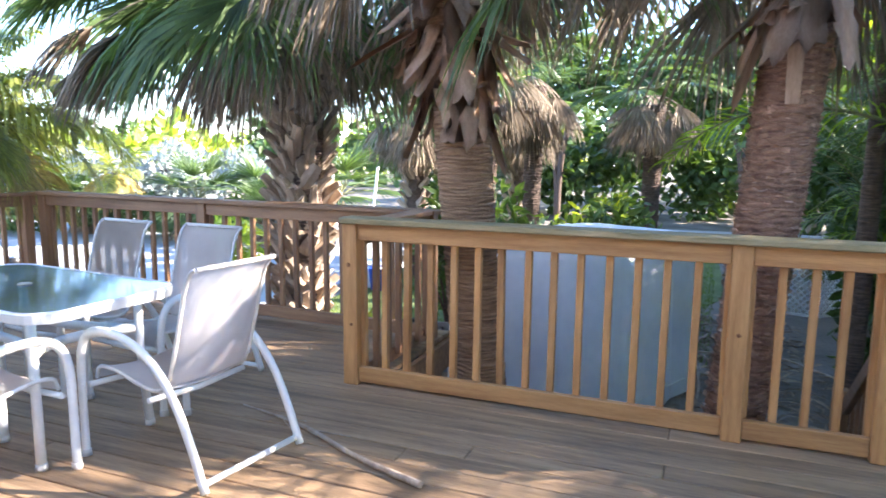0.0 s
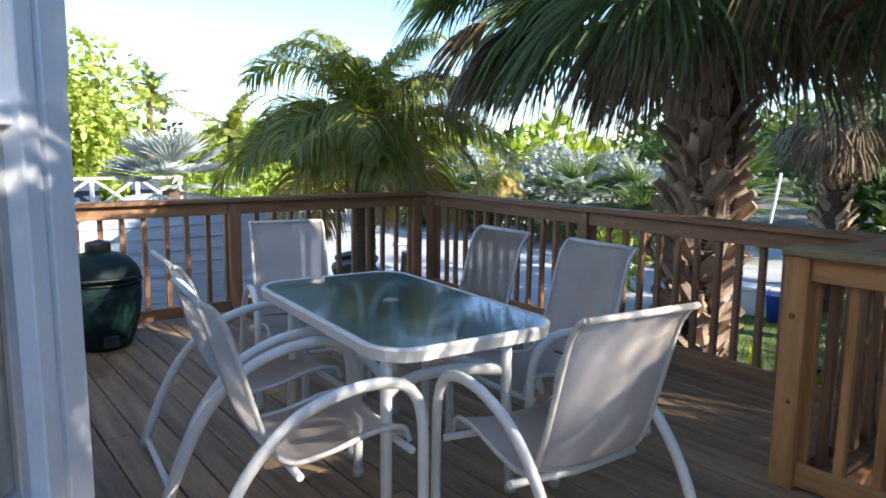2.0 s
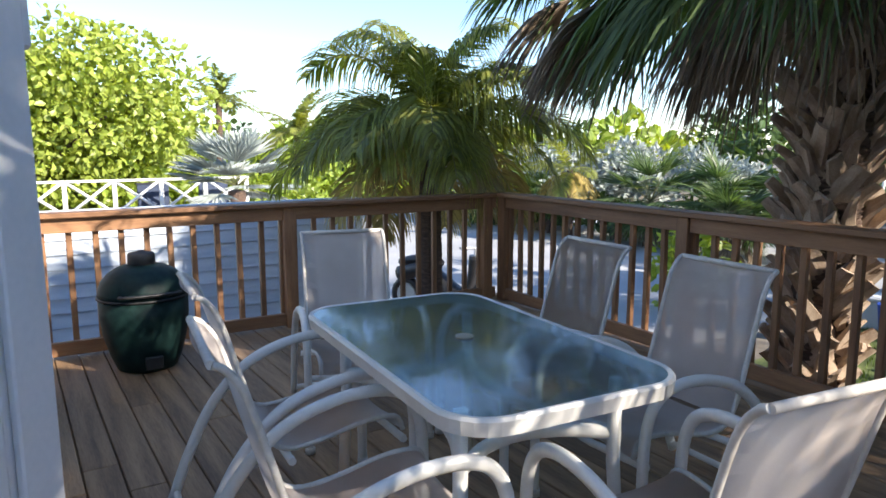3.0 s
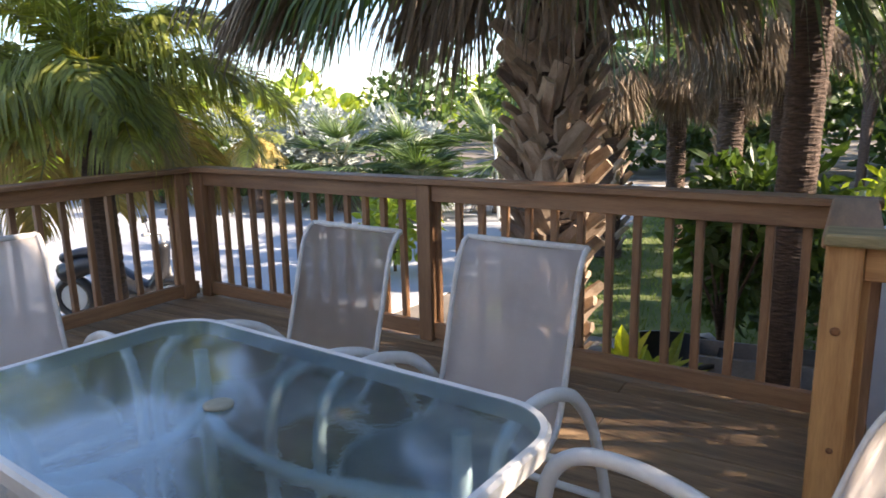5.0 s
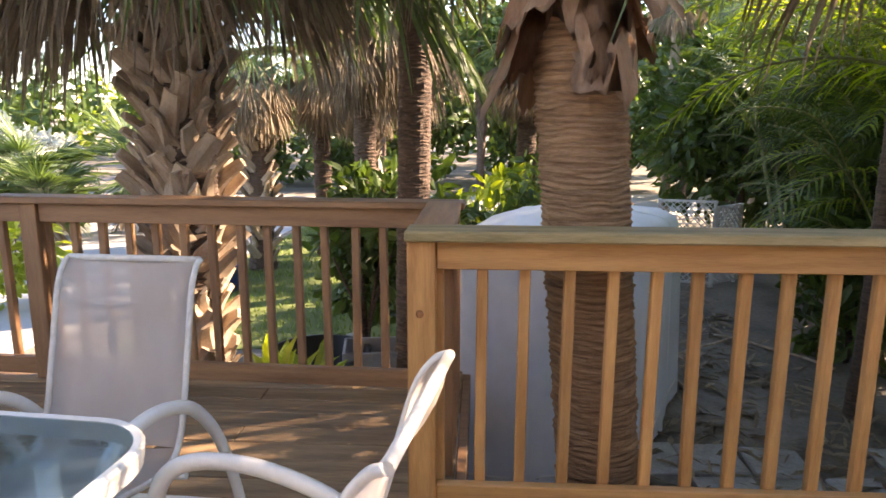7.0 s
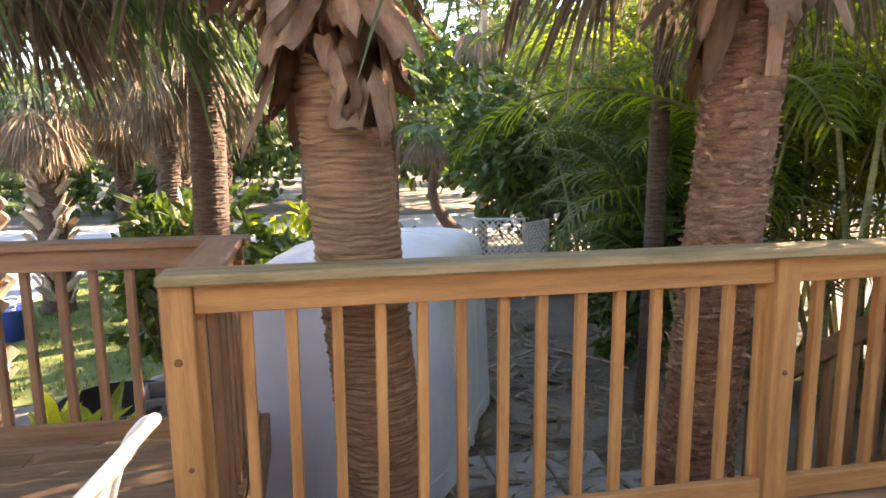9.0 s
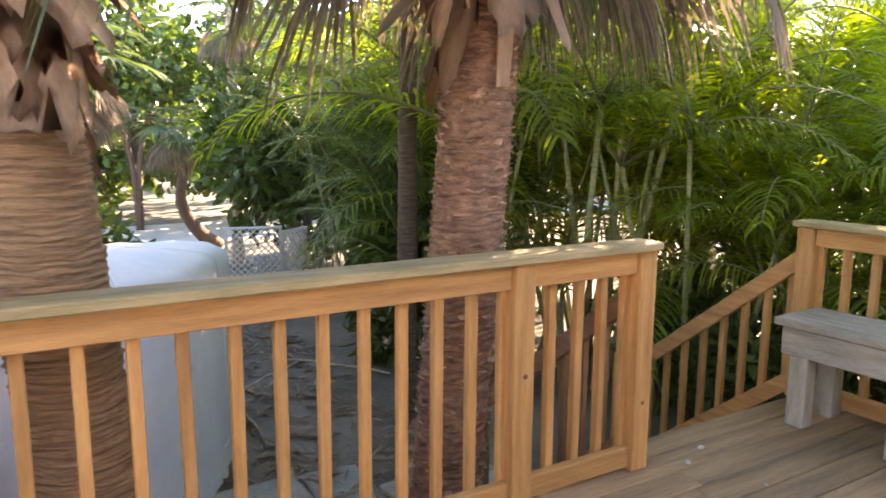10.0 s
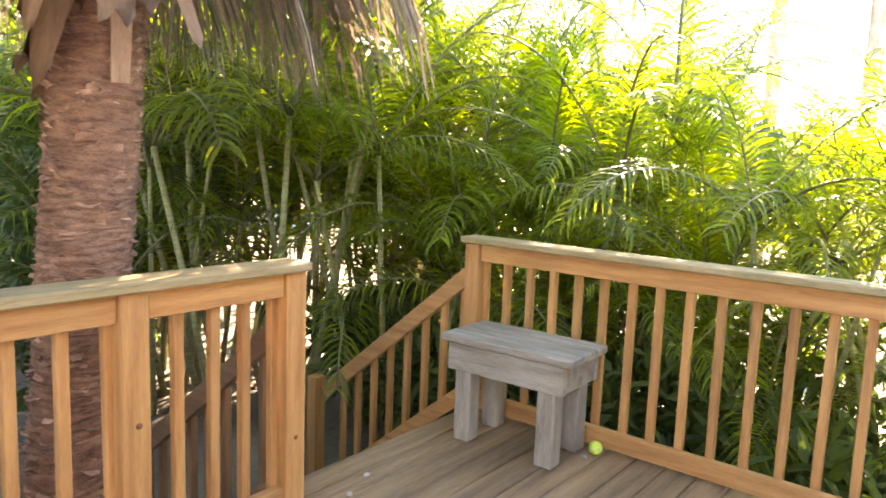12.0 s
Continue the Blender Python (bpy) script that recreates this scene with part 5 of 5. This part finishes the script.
# planting bed behind the far railing
for x, y, s in ((-1.12, 2.15, 1.0), (-0.95, 2.5, 0.8), (-3.3, 2.0, 1.0), (-2.7, 1.9, 0.8)):
    p = thing("bed_plant", "broad-leaved green plant under the palm", "plant", "bed plants")
    sh = Sheaf()
    for i in range(26):
        a, e = i * 2.399, rng.uniform(0.3, 1.3)
        d = Vector((math.cos(a) * math.cos(e), math.sin(a) * math.cos(e), math.sin(e)))
        sh.leaf(Vector((x, y, GZ + 0.35 * s * rng.random())), d, Vector((-d.x, -d.y, 1)).normalized(), 0.62 * s * rng.uniform(.7, 1.1), 0.13 * s)
    sh.ob("leaves", LEAF_BRIGHT, p)
tub = thing("plastic_tub", "round black plastic tub on the lawn", "tub", m=pose(-1.05, 3.1, GZ))
bm = bmesh.new()
lathe(bm, [(0.30, 0.002), (0.34, 0.04), (0.40, 0.33), (0.42, 0.34), (0.42, 0.37), (0.385, 0.37), (0.33, 0.08), (0.02, 0.07)], 32)
part("shell", bm, PLASTIC_BLACK, tub)
tr = thing("planter_trough", "grey plastic planter trough beside the tub", "planter", m=pose(-0.35, 3.15, GZ, rz=8))
for x0, x1, y0, y1, z0, z1 in ((-0.5, 0.5, -0.2, -0.18, 0, 0.42), (-0.5, 0.5, 0.18, 0.2, 0, 0.42), (-0.5, -0.48, -0.178, 0.178, 0, 0.42), (0.48, 0.5, -0.178, 0.178, 0, 0.42), (-0.478, 0.478, -0.178, 0.178, 0, 0.3)):
    part("side", one_box(x0, x1, y0, y1, z0, z1, 0.003), PLASTIC_GREY, tr)
for i in range(9):
    bm = bmesh.new()
    bmesh.ops.create_icosphere(bm, subdivisions=2, radius=1)
    s = rng.uniform(0.08, 0.17)
    for v in bm.verts:
        v.co *= s * (1 + 0.35 * noise.noise(v.co * 1.7 + Vector((i * 9, 0, 0))))
    ob = link("garden_stone", bm, STONE)
    ob.location = (-1.0 + rng.uniform(0, 1.0), 3.75 + rng.uniform(-.2, .3), GZ + s * 0.6)
    tagged(ob, "pale rough garden stone on the lawn edge", "stone", "garden stones")
p = thing("water_bucket", "blue plastic bucket on the lawn", "bucket", m=pose(-3.0, 6.3, GZ))
part("shell", lathe(bmesh.new(), [(0.13, 0.002), (0.17, 0.36), (0.18, 0.37), (0.165, 0.37), (0.12, 0.03), (0.01, 0.03)], 24), BLUE_PLASTIC, p)
bm = bmesh.new()
tube(bm, [(0.17 * math.cos(a), 0.03, 0.36 + 0.12 * math.sin(a)) for a in [i * math.pi / 10 for i in range(11)]], 0.005, 5)
part("handle", bm, BLACK_IRON, p)

cool = thing("cooler_box", "white plastic cooler box on the lawn", "cooler", m=pose(-3.35, 6.5, GZ + 0.01, rz=20))
part("body", one_box(-0.3, 0.3, -0.2, 0.2, 0, 0.34, 0.02), TRIM_WHITE, cool)
part("lid", one_box(-0.31, 0.31, -0.21, 0.21, 0.342, 0.40, 0.015), TRIM_WHITE, cool)
part("handle", tube(bmesh.new(), [(-0.31, -0.1, 0.25), (-0.35, -0.1, 0.27), (-0.35, 0.1, 0.27), (-0.31, 0.1, 0.25)], 0.012, 6), BLACK_IRON, cool)
for x, y, dx_ in ((-5.7, 9.6, -0.07), (-5.1, 10.0, 0.12)):
    st = thing("garden_stake", "white leaning garden stake", "stake", "garden stakes")
    part("pole", tube(bmesh.new(), [(x, y, GZ), (x + dx_ * 0.5, y, 0.0), (x + dx_ * 1.6, y, 0.95)], 0.03, 8), TRIM_WHITE, st)

# ---- clapboard outbuilding and white fence beyond the drive ----
shed = thing("screen_wall", "low pale blue-white clapboard wall beyond the deck", "wall")
part("wall", one_box(-7.03, -6.83, -6.0, 1.25, GZ - 0.05, 0.68, 0.004), SIDING, shed)
for i in range(11):
    bm = bmesh.new()
    box(bm, 0, 0.022, -6.0, 1.18, 0, 0.150, 0.003, pose(-6.80, 0, GZ + 0.02 + i * 0.145, ry=-9))
    part("clapboard", bm, SIDING, shed)
part("corner_board", one_box(-6.826, -6.79, 1.19, 1.28, GZ, 0.68, 0.003), TRIM_WHITE, shed)
part("top_board", one_box(-7.06, -6.77, -6.0, 1.29, 0.682, 0.705, 0.004), TRIM_WHITE, shed)
fence = thing("white_fence", "white wooden fence with crossed rails", "fence")
fy = [-3.4 + i * 1.12 for i in range(7)]
for y in fy:
    part("post", one_box(-18.45, -18.35, y - 0.05, y + 0.05, GZ, 0.44, 0.004), TRIM_WHITE, fence)
part("top_rail", one_box(-18.47, -18.33, fy[0], fy[-1] + 0.07, 0.441, 0.50, 0.004), TRIM_WHITE, fence)
part("bottom_rail", one_box(-18.44, -18.36, fy[0], fy[-1], -0.40, -0.34, 0.004), TRIM_WHITE, fence)
for a, b in zip(fy, fy[1:]):
    for z0, z1 in ((-0.34, 0.44), (0.44, -0.34)):
        bm = bmesh.new()
        tube(bm, [(-18.4 + (0.02 if z0 < z1 else -0.02), a + 0.05, z0), (-18.4 + (0.02 if z0 < z1 else -0.02), b - 0.05, z1)], 0.04, 4)
        part("brace", bm, TRIM_WHITE, fence)
for y in (1.0, 2.6):
    v = thing("screen_panel", "dark blue panel behind the white fence", "panel", "fence panels")
    part("panel", one_box(-19.2, -19.1, y - 0.4, y + 0.4, GZ, 0.32, 0.01), DARK_PANEL, v)
    part("panel_frame", one_box(-19.22, -19.08, y - 0.44, y + 0.44, 0.321, 0.36, 0.006), BLACK_IRON, v)

# motor scooter parked on the drive by the corner
sc = thing("motor_scooter", "dark parked motor scooter on the drive", "scooter", m=pose(-6.6, 2.3, GZ + 0.02, rz=25))
for x in (-0.55, 0.55):
    w = part("wheel", bmesh.new(), PLASTIC_BLACK, sc)
    bm = bmesh.new()
    tube(bm, [(x + 0.2 * math.cos(a), 0, 0.24 + 0.2 * math.sin(a)) for a in [i * math.tau / 24 for i in range(24)]], 0.05, 8, closed=True)
    bm.to_mesh(w.data)
    bm.free()
    part("rim", tube(bmesh.new(), [(x, -0.03, 0.24), (x, 0.03, 0.24)], 0.15, 16), ALU, w)
bm = bmesh.new()
tube(bm, spline([(-0.65, 0, 0.5), (-0.3, 0, 0.62), (0.0, 0, 0.45), (0.25, 0, 0.32), (0.45, 0, 0.5), (0.5, 0, 0.85)]), [0.12] * 10 + [0.13] * 10 + [0.08] * 6, 10)
part("body", bm, PLASTIC_BLACK, sc)
part("saddle", tube(bmesh.new(), spline([(-0.62, 0, 0.68), (-0.35, 0, 0.74), (-0.02, 0, 0.70)]), [0.10] * 13, 10, 0.6), PLASTIC_BLACK, sc)
part("handlebar", tube(bmesh.new(), [(0.46, -0.3, 0.98), (0.5, 0, 0.95), (0.46, 0.3, 0.98)], 0.018, 8), ALU, sc)
part("fork", tube(bmesh.new(), [(0.5, 0, 0.95), (0.55, 0.06, 0.24)], 0.025, 8), ALU, sc)
for s in (-1, 1):
    bm = bmesh.new()
    tube(bm, [(0.48, s * 0.2, 0.97), (0.47, s * 0.24, 1.12)], 0.006, 5)
    box(bm, 0.455, 0.475, s * 0.24 - 0.05, s * 0.24 + 0.05, 1.10, 1.17, 0.006)
    part("mirror", bm, PLASTIC_BLACK, sc)
